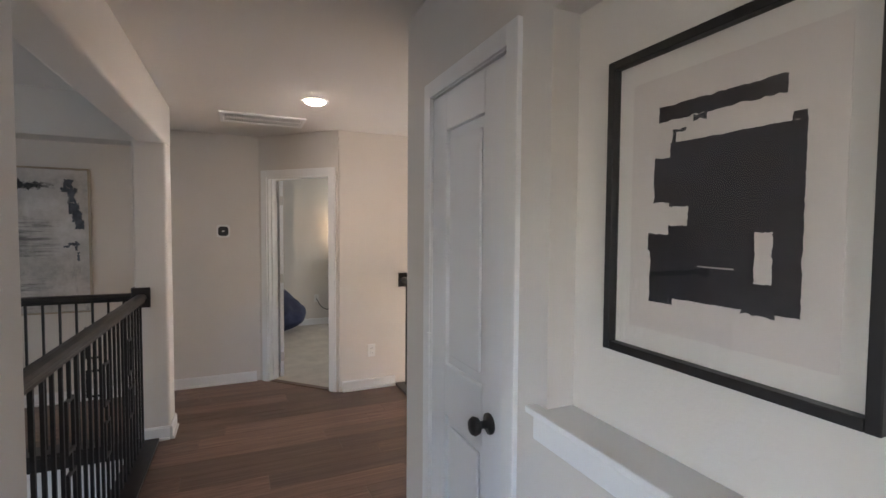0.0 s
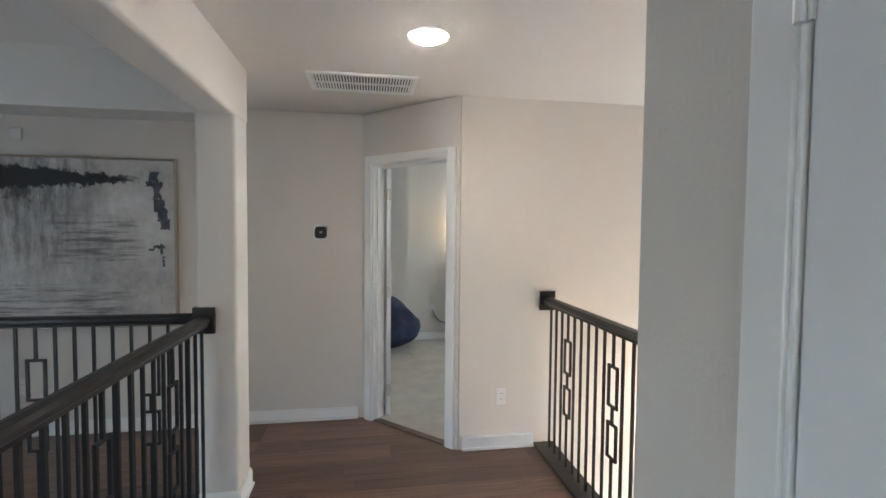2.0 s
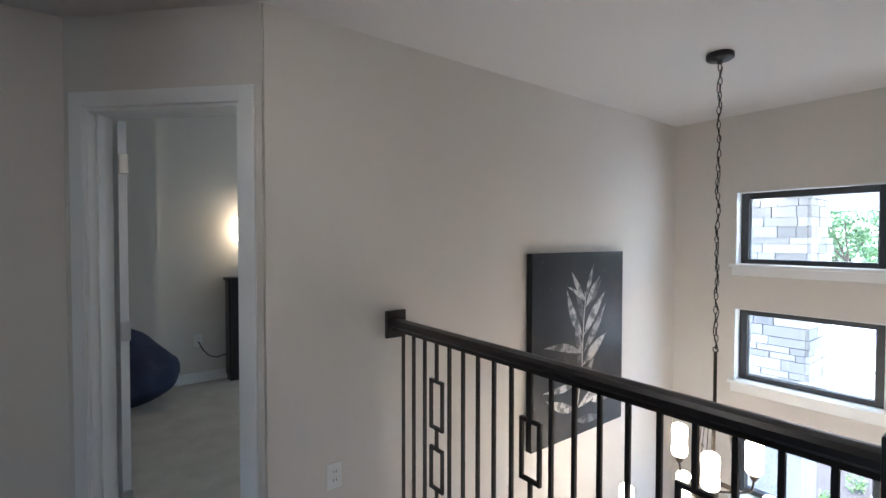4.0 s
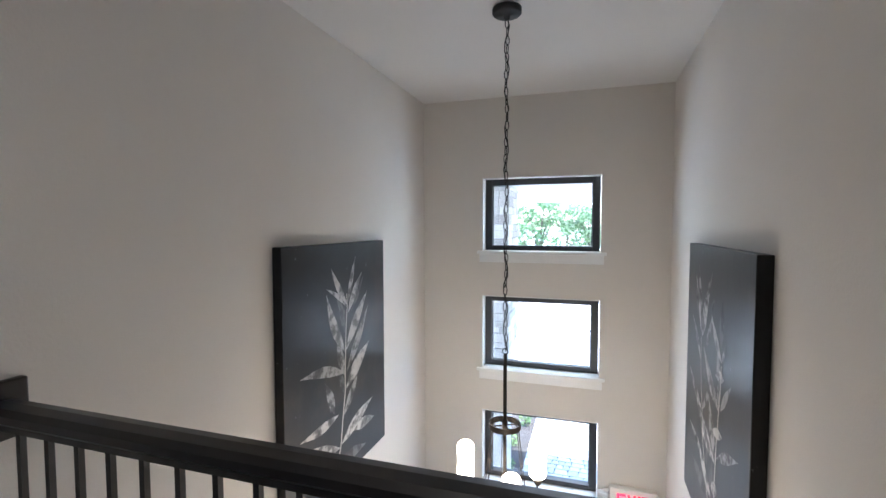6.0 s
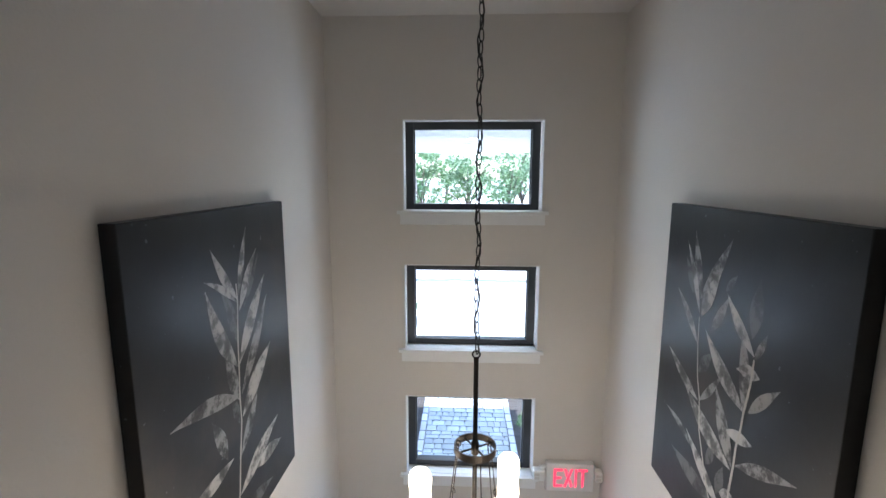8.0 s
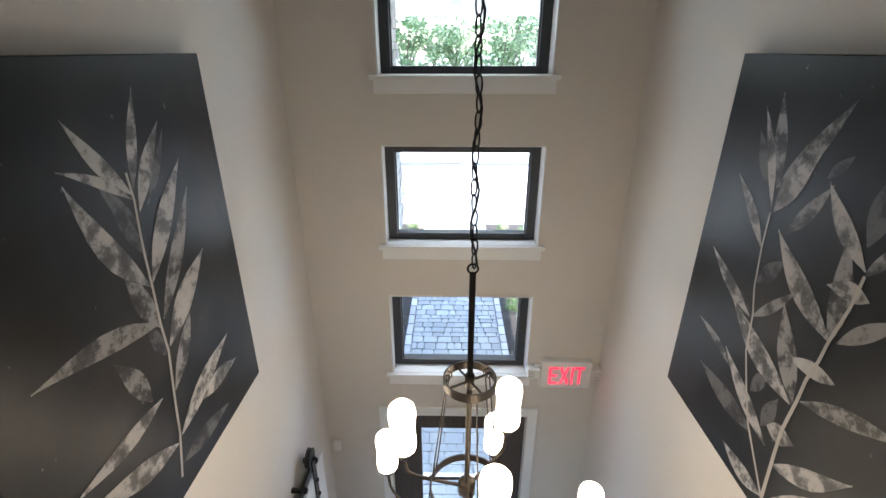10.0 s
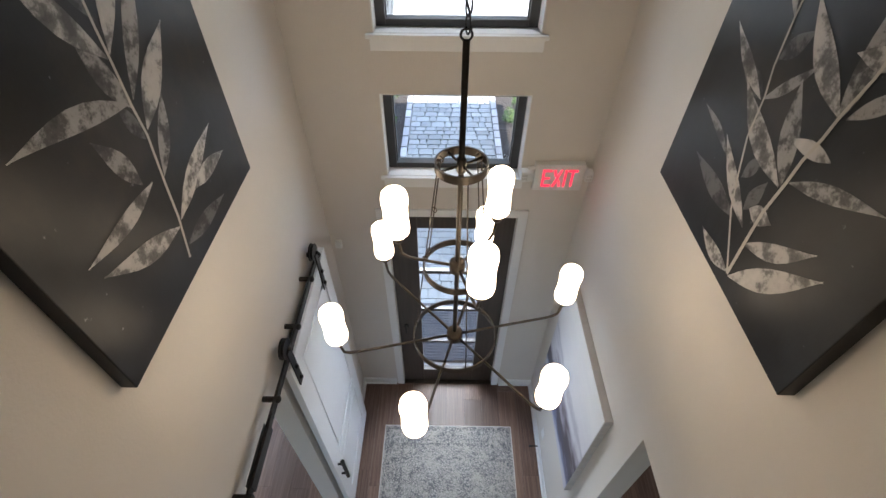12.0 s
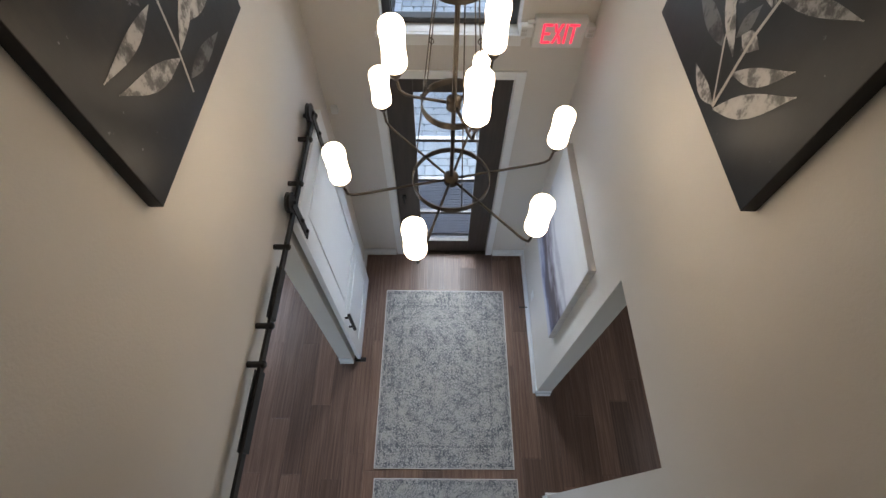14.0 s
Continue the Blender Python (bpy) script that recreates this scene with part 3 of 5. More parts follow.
# baseboards: board with a shoe strip, mitred by butting
SHOE = 0.014


def baseboard(rows, label="white painted baseboard with a shoe strip"):
    """rows: (x0, y0, x1, y1, nx, ny, z): a run along a wall and the way it faces."""
    bm = bmesh.new()
    for x0, y0, x1, y1, nx, ny, z in rows:
        for th, lo, hi in ((0.014, 0.0, 0.088), (0.010, 0.088, 0.098), (0.026, 0.0, 0.018)):
            box(bm, min(x0, x1, x0 + nx * th, x1 + nx * th), min(y0, y1, y0 + ny * th, y1 + ny * th), z + lo,
                max(x0, x1, x0 + nx * th, x1 + nx * th), max(y0, y1, y0 + ny * th, y1 + ny * th), z + hi, bevel=0.002)
    return structure("baseboard", bm, M_TRIM, label)


baseboard([(0, -0.60, 0, -0.085, 1, 0, 0), (TW, -5.9, TW, -1.32, 1, 0, 0)])
baseboard([(0.475, -2.13, 0.475, -1.935, 1, 0, 0.0), (0.24, -1.93, 0.49, -1.93, 0, 1, 0), (0.235, -2.13, 0.235, -1.93, -1, 0, 0)])
baseboard([(2.331, CW, 2.565, CW, 0, -1, 0), (3.24, CW, 6.2, CW, 0, -1, 0), (2.331, CW + 0.02, 2.331, -0.10, -1, 0, 0)])
baseboard([(0, 1.62, 0, YF - 0.02, 1, 0, F), (XR, 1.255, XR, YF - 0.02, -1, 0, F), (0.0, YF, 0.36, YF, 0, -1, F), (1.465, YF, XR, YF, 0, -1, F),
           (-0.14, 1.56, 0.0, 1.56, 0, -1, F), (XR, 1.255, XR + 0.14, 1.255, 0, -1, F), (XR, -2.0, XR, 0.365, -1, 0, F), (XR, 0.365, XR + 0.14, 0.365, 0, 1, F)])
baseboard([(-3.20, -0.70, -3.20, 2.5, 1, 0, 0)])

# ---- trim of the openings ----
trim = turned([(D0 - 0.066, 0.0, 0, D0, 0.016, DH + 0.066), (D1, 0.0, 0, D1 + 0.066, 0.016, DH + 0.066), (D0, 0.0, DH, D1, 0.016, DH + 0.066),
               (D0, -0.125, 0, D0 + 0.016, 0.004, DH), (D1 - 0.016, -0.125, 0, D1, 0.004, DH), (D0 + 0.016, -0.125, DH - 0.016, D1 - 0.016, 0.004, DH),
               (D0 + 0.016, -0.07, 0, D0 + 0.028, -0.035, DH - 0.016), (D1 - 0.028, -0.07, 0, D1 - 0.016, -0.035, DH - 0.016)], DIAG, bevel=0.002)
structure("trim_bedroom_door", trim, M_TRIM, "white painted casing and jamb of the bedroom doorway")
structure("trim_threshold", turned([(D0, -0.06, 0.0, D1, 0.0, 0.008)], DIAG, bevel=0.002), M_PLANK, "dark wood threshold strip at the carpet")
trim = boxes((KX0 - 0.062, CW - 0.016, 0, KX0 - 0.004, CW, KH + 0.058), (KX1 + 0.004, CW - 0.016, 0, KX1 + 0.062, CW, KH + 0.058), (KX0 - 0.004, CW - 0.016, KH, KX1 + 0.004, CW, KH + 0.058),
             (KX0 - 0.004, CW - 0.01, 0, KX0 + 0.004, CW + 0.08, KH), (KX1 - 0.004, CW - 0.01, 0, KX1 + 0.004, CW + 0.08, KH), (KX0 + 0.004, CW - 0.01, KH - 0.006, KX1 - 0.004, CW + 0.08, KH - 0.001), bevel=0.002)
structure("trim_closet_door", trim, M_TRIM, "white painted casing of the closet door")
cap = boxes((NX0 - 0.045, CW - 0.032, NZ0 + 0.001, NX1 + 0.045, CW + 0.081, NZ0 + 0.018), (NX0 - 0.03, CW - 0.018, NZ0 - 0.062, NX1 + 0.03, CW - 0.001, NZ0), bevel=0.003)
structure("trim_niche_sill", cap, M_TRIM, "white painted ledge and apron below the picture niche")
cas = boxes((0.372, YF - 0.018, F, 0.440, YF, -0.860), (1.385, YF - 0.018, F, 1.452, YF, -0.860), (0.440, YF - 0.018, -0.925, 1.385, YF, -0.860), bevel=0.003)
structure("trim_entry_door", cas, M_TRIM, "white painted casing of the entry door")

# black floor edging under the railings
structure("trim_rail_foyer", boxes((0.0, -0.082, 0.0, XR, 0.062, 0.022), (0.0, 0.056, -0.26, XR, 0.068, 0.0), bevel=0.003), M_BLACK, "black painted edging board under the foyer railing")
structure("trim_rail_hall", boxes((0.478, -2.150, 0.0, 2.86, -2.0, 0.022), (0.478, -2.152, -0.10, 2.86, -2.136, 0.0), bevel=0.003), M_BLACK, "black painted edging board under the stair railing")
structure("trim_rail_far", boxes((0.33, -5.2, 0.0, 0.49, -2.155, 0.022), (0.477, -5.2, -0.09, 0.492, -2.155, 0.0), bevel=0.003), M_BLACK, "black painted edging board under the far railing")
structure("trim_stair_fascia", boxes((0.477, -5.2, -0.40, 0.484, -2.155, -0.092)), M_TRIM, "white painted stairwell fascia below the black edging")

# ---- windows ----
for i, (za, zb) in enumerate(WINS):
    structure("trim_window_reveal", boxes((0.4785, YF - 0.0005, za + 0.003, 0.4845, YF + 0.083, zb - 0.001), (1.3505, YF - 0.0005, za + 0.003, 1.3565, YF + 0.083, zb - 0.001), (0.4845, YF - 0.0005, zb - 0.007, 1.3505, YF + 0.083, zb - 0.001)), M_TRIM, "white painted window reveal")
    w = thing("window_%d" % (i + 1), (0.916, YF + 0.1, za), "dark framed fixed window with a white sill", "window", kind="structure")
    x0, x1, y0, y1 = 0.486, 1.346, YF + 0.085, YF + 0.15
    part("window_frame", boxes((x0, y0, za + 0.003, x0 + 0.052, y1, zb - 0.003), (x1 - 0.052, y0, za + 0.003, x1, y1, zb - 0.003),
                               (x0 + 0.052, y0, zb - 0.055, x1 - 0.052, y1, zb - 0.003), (x0 + 0.052, y0, za + 0.003, x1 - 0.052, y1, za + 0.040),
                               (x0 + 0.052, y0 + 0.02, za + 0.040, x0 + 0.060, y1 - 0.02, zb - 0.055), (x1 - 0.060, y0 + 0.02, za + 0.040, x1 - 0.052, y1 - 0.02, zb - 0.055), bevel=0.003), M_FRAME, w, "dark grey window frame")
    g = part("pane", boxes((x0 + 0.05, y0 + 0.03, za + 0.038, x1 - 0.05, y0 + 0.034, zb - 0.053)), M_GLASS, w, "clear glass pane")
    g.visible_shadow = False
    part("window_sill", boxes((0.440, YF - 0.030, za - 0.022, 1.392, YF - 0.001, za), (0.4855, YF - 0.001, za - 0.016, 1.3495, y0, za + 0.002), bevel=0.003), M_TRIM, w, "white painted sill")
    part("apron", boxes((0.458, YF - 0.014, za - 0.088, 1.374, YF - 0.001, za - 0.023), bevel=0.003), M_TRIM, w, "white painted apron board")

# ---- entry door ----
ed = thing("door_1", (0.91, YF + 0.05, F), "dark brown entry door with five glass lites", "door", kind="structure")
y0, y1 = YF + 0.03, YF + 0.085
ex0, ex1, et = 0.446, 1.379, -0.932
gx0, gx1 = 0.655, 1.175
zs = (-3.145, -2.62, -2.10, -1.585, -1.08)
part("door_leaf", boxes((ex0, y0, F + 0.012, gx0, y1, et), (gx1, y0, F + 0.012, ex1, y1, et), (gx0, y0, zs[-1], gx1, y1, et), (gx0, y0, F + 0.012, gx1, y1, zs[0]), bevel=0.003), M_ENTRY, ed, "dark stained door stiles and rails")
for z in zs[1:-1]:
    part("muntin", boxes((gx0, y0 + 0.008, z - 0.016, gx1, y1 - 0.008, z + 0.016), bevel=0.003), M_ENTRY, ed)
for a, b in zip(zs, zs[1:]):
    g = part("pane", boxes((gx0, y0 + 0.024, a + 0.012, gx1, y0 + 0.03, b - 0.012)), M_ENTRYGLASS, ed, "clear door lite")
    g.visible_shadow = False
part("door_handle", lathe(boxes((0.505, y0 - 0.045, F + 0.98, 0.52, y0 - 0.03, F + 1.10)), [(0.024, -0.012), (0.024, 0.0)], (0.512, y0, F + 1.04), axis="y"), M_IRON, ed, "black lever set")
part("threshold", boxes((0.44, YF - 0.01, F, 1.385, YF + 0.19, F + 0.012), bevel=0.002), M_BRONZE, ed, "bronze threshold")

# ---- bedroom door leaf, standing open into the bedroom ----
bd = thing("door_2", DIAG @ Vector((D1 - 0.03, -0.12, 0)), "white bedroom door standing open", "door", kind="structure")
LEAF = DIAG @ Matrix.Translation((D1 - 0.036, -0.128, 0)) @ Matrix.Rotation(radians(-44), 4, "Z")
part("door_leaf", turned([(0.0, -0.035, 0.012, 0.66, 0.0, DH - 0.02)], LEAF, bevel=0.003), M_DOOR, bd)
for z in (0.22, 1.02, 1.80):
    part("hinge", turned([(-0.014, -0.040, z - 0.045, 0.003, -0.004, z + 0.045), (-0.0025, -0.033, z - 0.045, 0.001, -0.003, z + 0.045)], LEAF, bevel=0.002), M_STEEL, bd, "satin steel hinge")

# ---- closet door ----
kd = thing("door_3", (2.90, CW, 0), "white two panel closet door, closed", "door", kind="structure")
ky0, ky1 = CW - 0.006, CW + 0.03
kx0, kx1, kt = KX0 + 0.007, KX1 - 0.007, KH - 0.012
st = 0.122
leaf = boxes((kx0, ky0, 0.01, kx0 + st, ky1, kt), (kx1 - st, ky0, 0.01, kx1, ky1, kt), (kx0 + st, ky0, 1.875, kx1 - st, ky1, kt), (kx0 + st, ky0, 0.86, kx1 - st, ky1, 1.045), (kx0 + st, ky0, 0.01, kx1 - st, ky1, 0.24), bevel=0.004)
part("door_leaf", leaf, M_DOOR, kd)
for a, b in ((1.045, 1.875), (0.24, 0.86)):
    pm = boxes((kx0 + st - 0.004, ky0 + 0.016, a - 0.004, kx1 - st + 0.004, ky1 - 0.006, b + 0.004))
    box(pm, kx0 + st + 0.034, ky0 + 0.005, a + 0.034, kx1 - st - 0.034, ky0 + 0.017, b - 0.034, bevel=0.006)
    part("door_panel", pm, M_DOOR, kd, "recessed raised-field panel")
kn = lathe(bmesh.new(), [(0.031, 0.0), (0.031, -0.006), (0.012, -0.010), (0.011, -0.032), (0.024, -0.040), (0.028, -0.052), (0.022, -0.062), (0.004, -0.065)], (3.088, ky0, 0.955), 24, "y")
part("door_knob", kn, M_IRON, kd, "black round knob with rosette", True)
for z in (0.30, 1.085, 1.79):
    part("hinge", tube(boxes((KX0 - 0.004, CW - 0.014, z - 0.045, KX0 + 0.012, CW - 0.008, z + 0.045)), [(KX0 + 0.003, CW - 0.019, z - 0.046), (KX0 + 0.003, CW - 0.019, z + 0.046)], 0.006), M_TRIM, kd, "white painted hinge")


# ---- railings ----
def railing(name, a, b, z0, label, pattern, first=0.087, ends=(True, True), zblk=(0.965, 1.10)):
    """A level guard from a to b (x, y): moulded handrail, end blocks, square balusters, some with boxes."""
    a, b = Vector((*a, 0)), Vector((*b, 0))
    d = (b - a).normalized()
    n = Vector((-d.y, d.x, 0))
    length = (b - a).length
    m = Matrix.Translation((a.x, a.y, z0)) @ Matrix(((d.x, n.x, 0, 0), (d.y, n.y, 0, 0), (0, 0, 1, 0), (0, 0, 0, 1)))
    rail = thing(name, (a.x, a.y, z0), label, "railing", "black stair railings")
    e0, e1 = (0.026 if ends[0] else 0.0), length - (0.026 if ends[1] else 0.0)
    prof = ((-0.022, 1.003), (0.022, 1.003), (0.024, 1.018), (0.034, 1.028), (0.034, 1.044), (0.024, 1.056), (0.0, 1.060), (-0.024, 1.056), (-0.034, 1.044), (-0.034, 1.028), (-0.024, 1.018))
    bm = bmesh.new()
    ra, rb = ([bm.verts.new(m @ Vector((s, y, z))) for y, z in prof] for s in (e0, e1))
    for j in range(len(prof)):
        k = (j + 1) % len(prof)
        bm.faces.new((ra[j], ra[k], rb[k], rb[j]))
    bm.faces.new(ra[::-1])
    bm.faces.new(rb)
    part("handrail", bm, M_BLACK, rail)
    for s, on in ((0.0, ends[0]), (length - 0.026, ends[1])):
        if on:
            part("end_block", turned([(s + 0.001, -0.055, zblk[0], s + 0.025, 0.055, zblk[1])], m, bevel=0.004), M_BLACK, rail, "square black rosette block")
    w = 0.0065
    i, s = 0, first
    while s < length - 0.05:
        rows = [(s - w, -w, 0.022, s + w, w, 1.004)]
        if i % 6 == pattern:
            rows = []
            sc = (-0.047, -0.047 + 2 * w, -w, w, 0.047 - 2 * w, 0.047)
            zc = (0.022, 0.345, 0.345 + 2 * w, 0.535 - 2 * w, 0.535, 0.615, 0.615 + 2 * w, 0.835 - 2 * w, 0.835, 1.004)
            for q in range(9):
                for p in range(5):
                    stem = q in (0, 4, 8) and p == 2
                    if stem or q in (1, 3, 5, 7) or (q in (2, 6) and p in (0, 4)):
                        rows.append((s + sc[p], -w, zc[q], s + sc[p + 1], w, zc[q + 1]))
        bar = turned(rows, m)
        bmesh.ops.remove_doubles(bar, verts=bar.verts, dist=1e-5)
        part("baluster", bar, M_IRON, rail, "iron baluster with two open boxes" if i % 6 == pattern else "")
        s += 0.0905
        i += 1
    return rail


railing("foyer_railing", (0.0, 0.0), (XR, 0.0), 0.0, "black wood and iron railing overlooking the foyer", 3)
railing("stair_railing", (0.475, -2.092), (2.86, -2.092), 0.0, "black wood and iron railing along the stairwell", 4, 0.05, zblk=(0.965, 1.105))
railing("far_railing", (0.40, -2.135), (0.40, -5.2), 0.0, "black wood and iron railing across the stairwell", 2, 0.077)

# ---- things on the upper hall walls ----
def rounded(x0, y0, z0, x1, y1, z1, r):
    """A plate across x with rounded corners."""
    bm = boxes((x0, y0, z0, x1, y1, z1))
    bmesh.ops.bevel(bm, geom=[e for e in bm.edges if abs(e.verts[0].co.x - e.verts[1].co.x) > 1e-4], offset=r, segments=5, profile=0.5, affect="EDGES")
    return bm


th = thing("thermostat", (TW, -1.605, 1.49), "black thermostat on a white wall plate", "thermostat")
part("wall_plate", rounded(TW + 0.0005, -1.665, 1.430, TW + 0.008, -1.545, 1.555, 0.030), M_PLASTIC, th, "white wall plate")
part("body", rounded(TW + 0.0085, -1.650, 1.447, TW + 0.026, -1.562, 1.537, 0.026), M_DARKPL, th, "black body")
part("reading", boxes((TW + 0.0262, -1.614, 1.485, TW + 0.0266, -1.608, 1.500), (TW + 0.0262, -1.603, 1.485, TW + 0.0266, -1.596, 1.500)), M_PLASTIC, th, "small white reading")


def outlet(at, n, label):
    """A duplex outlet on a wall that faces n, an axis direction in x or y."""
    o = thing("wall_outlet", at, label, "outlet", "wall outlets")
    m = Matrix.Translation(at) @ Matrix.Rotation(math.atan2(n[1], n[0]), 4, "Z")
    part("cover_plate", turned([(0.0005, -0.037, -0.060, 0.006, 0.037, 0.060)], m, bevel=0.002), M_PLASTIC, o)
    for z in (-0.020, 0.020):
        part("socket", turned([(0.0062, -0.016, z - 0.014, 0.0085, 0.016, z + 0.014)], m, bevel=0.001), M_PLASTIC, o)
        part("slot", turned([(0.0086, -0.008, z - 0.004, 0.0089, -0.005, z + 0.006), (0.0086, 0.005, z - 0.004, 0.0089, 0.008, z + 0.006)], m), M_DARKPL, o, "dark slots")
    return o


outlet((0.0, -0.322, 0.366), (1, 0), "white duplex outlet on the landing wall")
outlet((TW, -3.70, 0.36), (1, 0), "white duplex outlet below the abstract painting")
outlet((-3.20, -0.365, 0.42), (1, 0), "white duplex outlet with a black cord plugged in")
sn = thing("wall_sensor", (TW, -3.69, 2.17), "small white wall sensor above the painting", "sensor")
part("housing", boxes((TW + 0.0005, -3.73, 2.13, TW + 0.025, -3.65, 2.21), bevel=0.006), M_PLASTIC, sn)

# ceiling vent
VX0, VX1, VY0, VY1 = -0.015, 0.330, -1.596, -0.950
cv = thing("ceiling_vent", (0.16, -1.27, C), "white slotted return air grille in the ceiling", "vent")
# flat black sheet stands in for the shade inside the duct
part("backing", boxes((VX0 + 0.02, VY0 + 0.02, C - 0.004, VX1 - 0.02, VY1 - 0.02, C - 0.001)), M_DARKPL, cv, "black sheet for the shade behind the slots")
part("frame", boxes((VX0, VY0, C - 0.014, VX1, VY0 + 0.028, C - 0.0005), (VX0, VY1 - 0.028, C - 0.014, VX1, VY1, C - 0.0005), (VX0, VY0 + 0.028, C - 0.014, VX0 + 0.028, VY1 - 0.028, C - 0.0005),
                    (VX1 - 0.028, VY0 + 0.028, C - 0.014, VX1, VY1 - 0.028, C - 0.0005), ((VX0 + VX1) / 2 - 0.008, VY0 + 0.028, C - 0.014, (VX0 + VX1) / 2 + 0.008, VY1 - 0.028, C - 0.005), bevel=0.002), M_TRIM, cv)
nsl = 34
for i in range(nsl):
    y = VY0 + 0.028 + (i + 0.5) * (VY1 - VY0 - 0.056) / nsl
    part("slat", boxes((VX0 + 0.028, y - 0.0045, C - 0.013, VX1 - 0.028, y + 0.0045, C - 0.0042)), M_TRIM, cv)

# recessed lights
def recessed(x, y, label, lens=None):
    d = thing("recessed_light", (x, y, C), label, "ceiling light", "recessed lights")
    part("trim_ring", hoop(bmesh.new(), (x, y, C - 0.008), 0.095, 0.0075, 0.026), M_TRIM, d)
    part("lens", lathe(bmesh.new(), [(0.068, -0.003), (0.066, -0.012), (0.050, -0.022), (0.02, -0.027), (0.002, -0.028)], (x, y, C), 32), lens or M_LED, d, "glowing white lens", True)


recessed(0.90, -0.965, "lit round recessed ceiling light with white trim")
recessed(5.35, -1.45, "lit round recessed ceiling light near the hall picture", M_LEDMID)
recessed(-0.22, -4.55, "lit round recessed ceiling light before the abstract painting", M_LEDDIM)


def ragged(bm, place, u0, v0, u1, v1, rough, step, seed):
    """A flat patch with torn edges; place(u, v) gives its points."""
    rng = random.Random(seed)
    pts = []
    def run(a, b, fixed, along_u, sign):
        n = max(2, int(abs(b - a) / step))
        for i in range(n):
            t = a + (b - a) * i / n
            o = (rng.random() ** 2) * rough * sign
            pts.append((t, fixed + o) if along_u else (fixed + o, t))
    run(u0, u1, v0, True, 1)
    run(v0, v1, u1, False, -1)
    run(u1, u0, v1, True, -1)
    run(v1, v0, u0, False, 1)
    bm.faces.new([bm.verts.new(place(u, v)) for u, v in pts])
    return bm


# large abstract painting on the thermostat wall
PY0, PY1, PZ0, PZ1 = -4.23, -2.640, 0.785, 2.022
pt = thing("abstract_painting", (TW, -3.4, PZ0), "large grey abstract painting in a thin champagne frame", "painting")
part("frame", boxes((TW + 0.001, PY0, PZ0, TW + 0.045, PY0 + 0.014, PZ1), (TW + 0.001, PY1 - 0.014, PZ0, TW + 0.045, PY1, PZ1), (TW + 0.001, PY0 + 0.014, PZ1 - 0.014, TW + 0.045, PY1 - 0.014, PZ1), (TW + 0.001, PY0 + 0.014, PZ0, TW + 0.045, PY1 - 0.014, PZ0 + 0.014), bevel=0.002), M_CHAMP, pt, "thin champagne frame")
part("canvas", boxes((TW + 0.002, PY0 + 0.017, PZ0 + 0.017, TW + 0.036, PY1 - 0.017, PZ1 - 0.017)), M_ABST, pt, "smeared grey and white paint")
on = lambda k: (lambda u, v: (TW + 0.0362 + 0.0004 * k, u, v))
BLUES = (
    (-2.825, 1.850, -2.750, 1.930, 0.02), (-2.850, 1.815, -2.720, 1.862, 0.02), (-2.800, 1.720, -2.735, 1.830, 0.02), (-2.790, 1.625, -2.712, 1.730, 0.016), (-2.768, 1.560, -2.695, 1.665, 0.014),
    (-2.750, 1.500, -2.680, 1.585, 0.012), (-2.800, 1.360, -2.715, 1.392, 0.014), (-2.755, 1.322, -2.728, 1.402, 0.012), (-2.832, 1.345, -2.785, 1.366, 0.008), (-2.740, 1.23, -2.715, 1.31, 0.012))
for k, (u0, v0, u1, v1, r) in enumerate(BLUES):
    part("brush_stroke", ragged(bmesh.new(), on(9 + k), u0, v0, u1, v1, r, 0.005, 50 + k), M_BLUEINK, pt, "slate blue stroke")

# framed brush drawing in the niche
FX0, FX1, FZ0, FZ1 = 3.480, 3.960, 1.272, 1.882
FY = CW + 0.080
fp = thing("framed_print", (3.72, FY, FZ0), "black framed print of broad dark brush strokes", "picture")
part("frame", boxes((FX0, FY - 0.030, FZ0, FX0 + 0.018, FY - 0.001, FZ1), (FX1 - 0.018, FY - 0.030, FZ0, FX1, FY - 0.001, FZ1), (FX0 + 0.018, FY - 0.030, FZ1 - 0.018, FX1 - 0.018, FY - 0.001, FZ1), (FX0 + 0.018, FY - 0.030, FZ0, FX1 - 0.018, FY - 0.001, FZ0 + 0.018), bevel=0.002), M_BLACK, fp, "black wood frame")
part("mat_board", boxes((FX0 + 0.018, FY - 0.010, FZ0 + 0.018, FX1 - 0.018, FY - 0.002, FZ1 - 0.018)), M_MAT, fp, "off-white mat board")
part("paper", boxes((FX0 + 0.055, FY - 0.0112, FZ0 + 0.06, FX1 - 0.055, FY - 0.0103, FZ1 - 0.06)), M_PAPER, fp, "cream paper")
fl = lambda k: (lambda u, v: (u, FY - 0.0115 - 0.0003 * k, v))
STROKES = (
    (3.598, 1.733, 3.828, 1.764, 0.004), (3.672, 1.722, 3.700, 1.736, 0.006), (3.625, 1.40, 3.856, 1.692, 0.0025), (3.590, 1.580, 3.640, 1.668, 0.004),
    (3.630, 1.660, 3.660, 1.716, 0.003), (3.580, 1.486, 3.640, 1.523, 0.004), (3.586, 1.388, 3.640, 1.490, 0.003), (3.768, 1.393, 3.822, 1.412, 0.005), (3.835, 1.690, 3.856, 1.703, 0.002))
for k, (u0, v0, u1, v1, r) in enumerate(STROKES):
    part("brush_stroke", ragged(bmesh.new(), fl(k), u0, v0, u1, v1, r, 0.0065, 10 + k), M_INK, fp, "broad dark stroke")
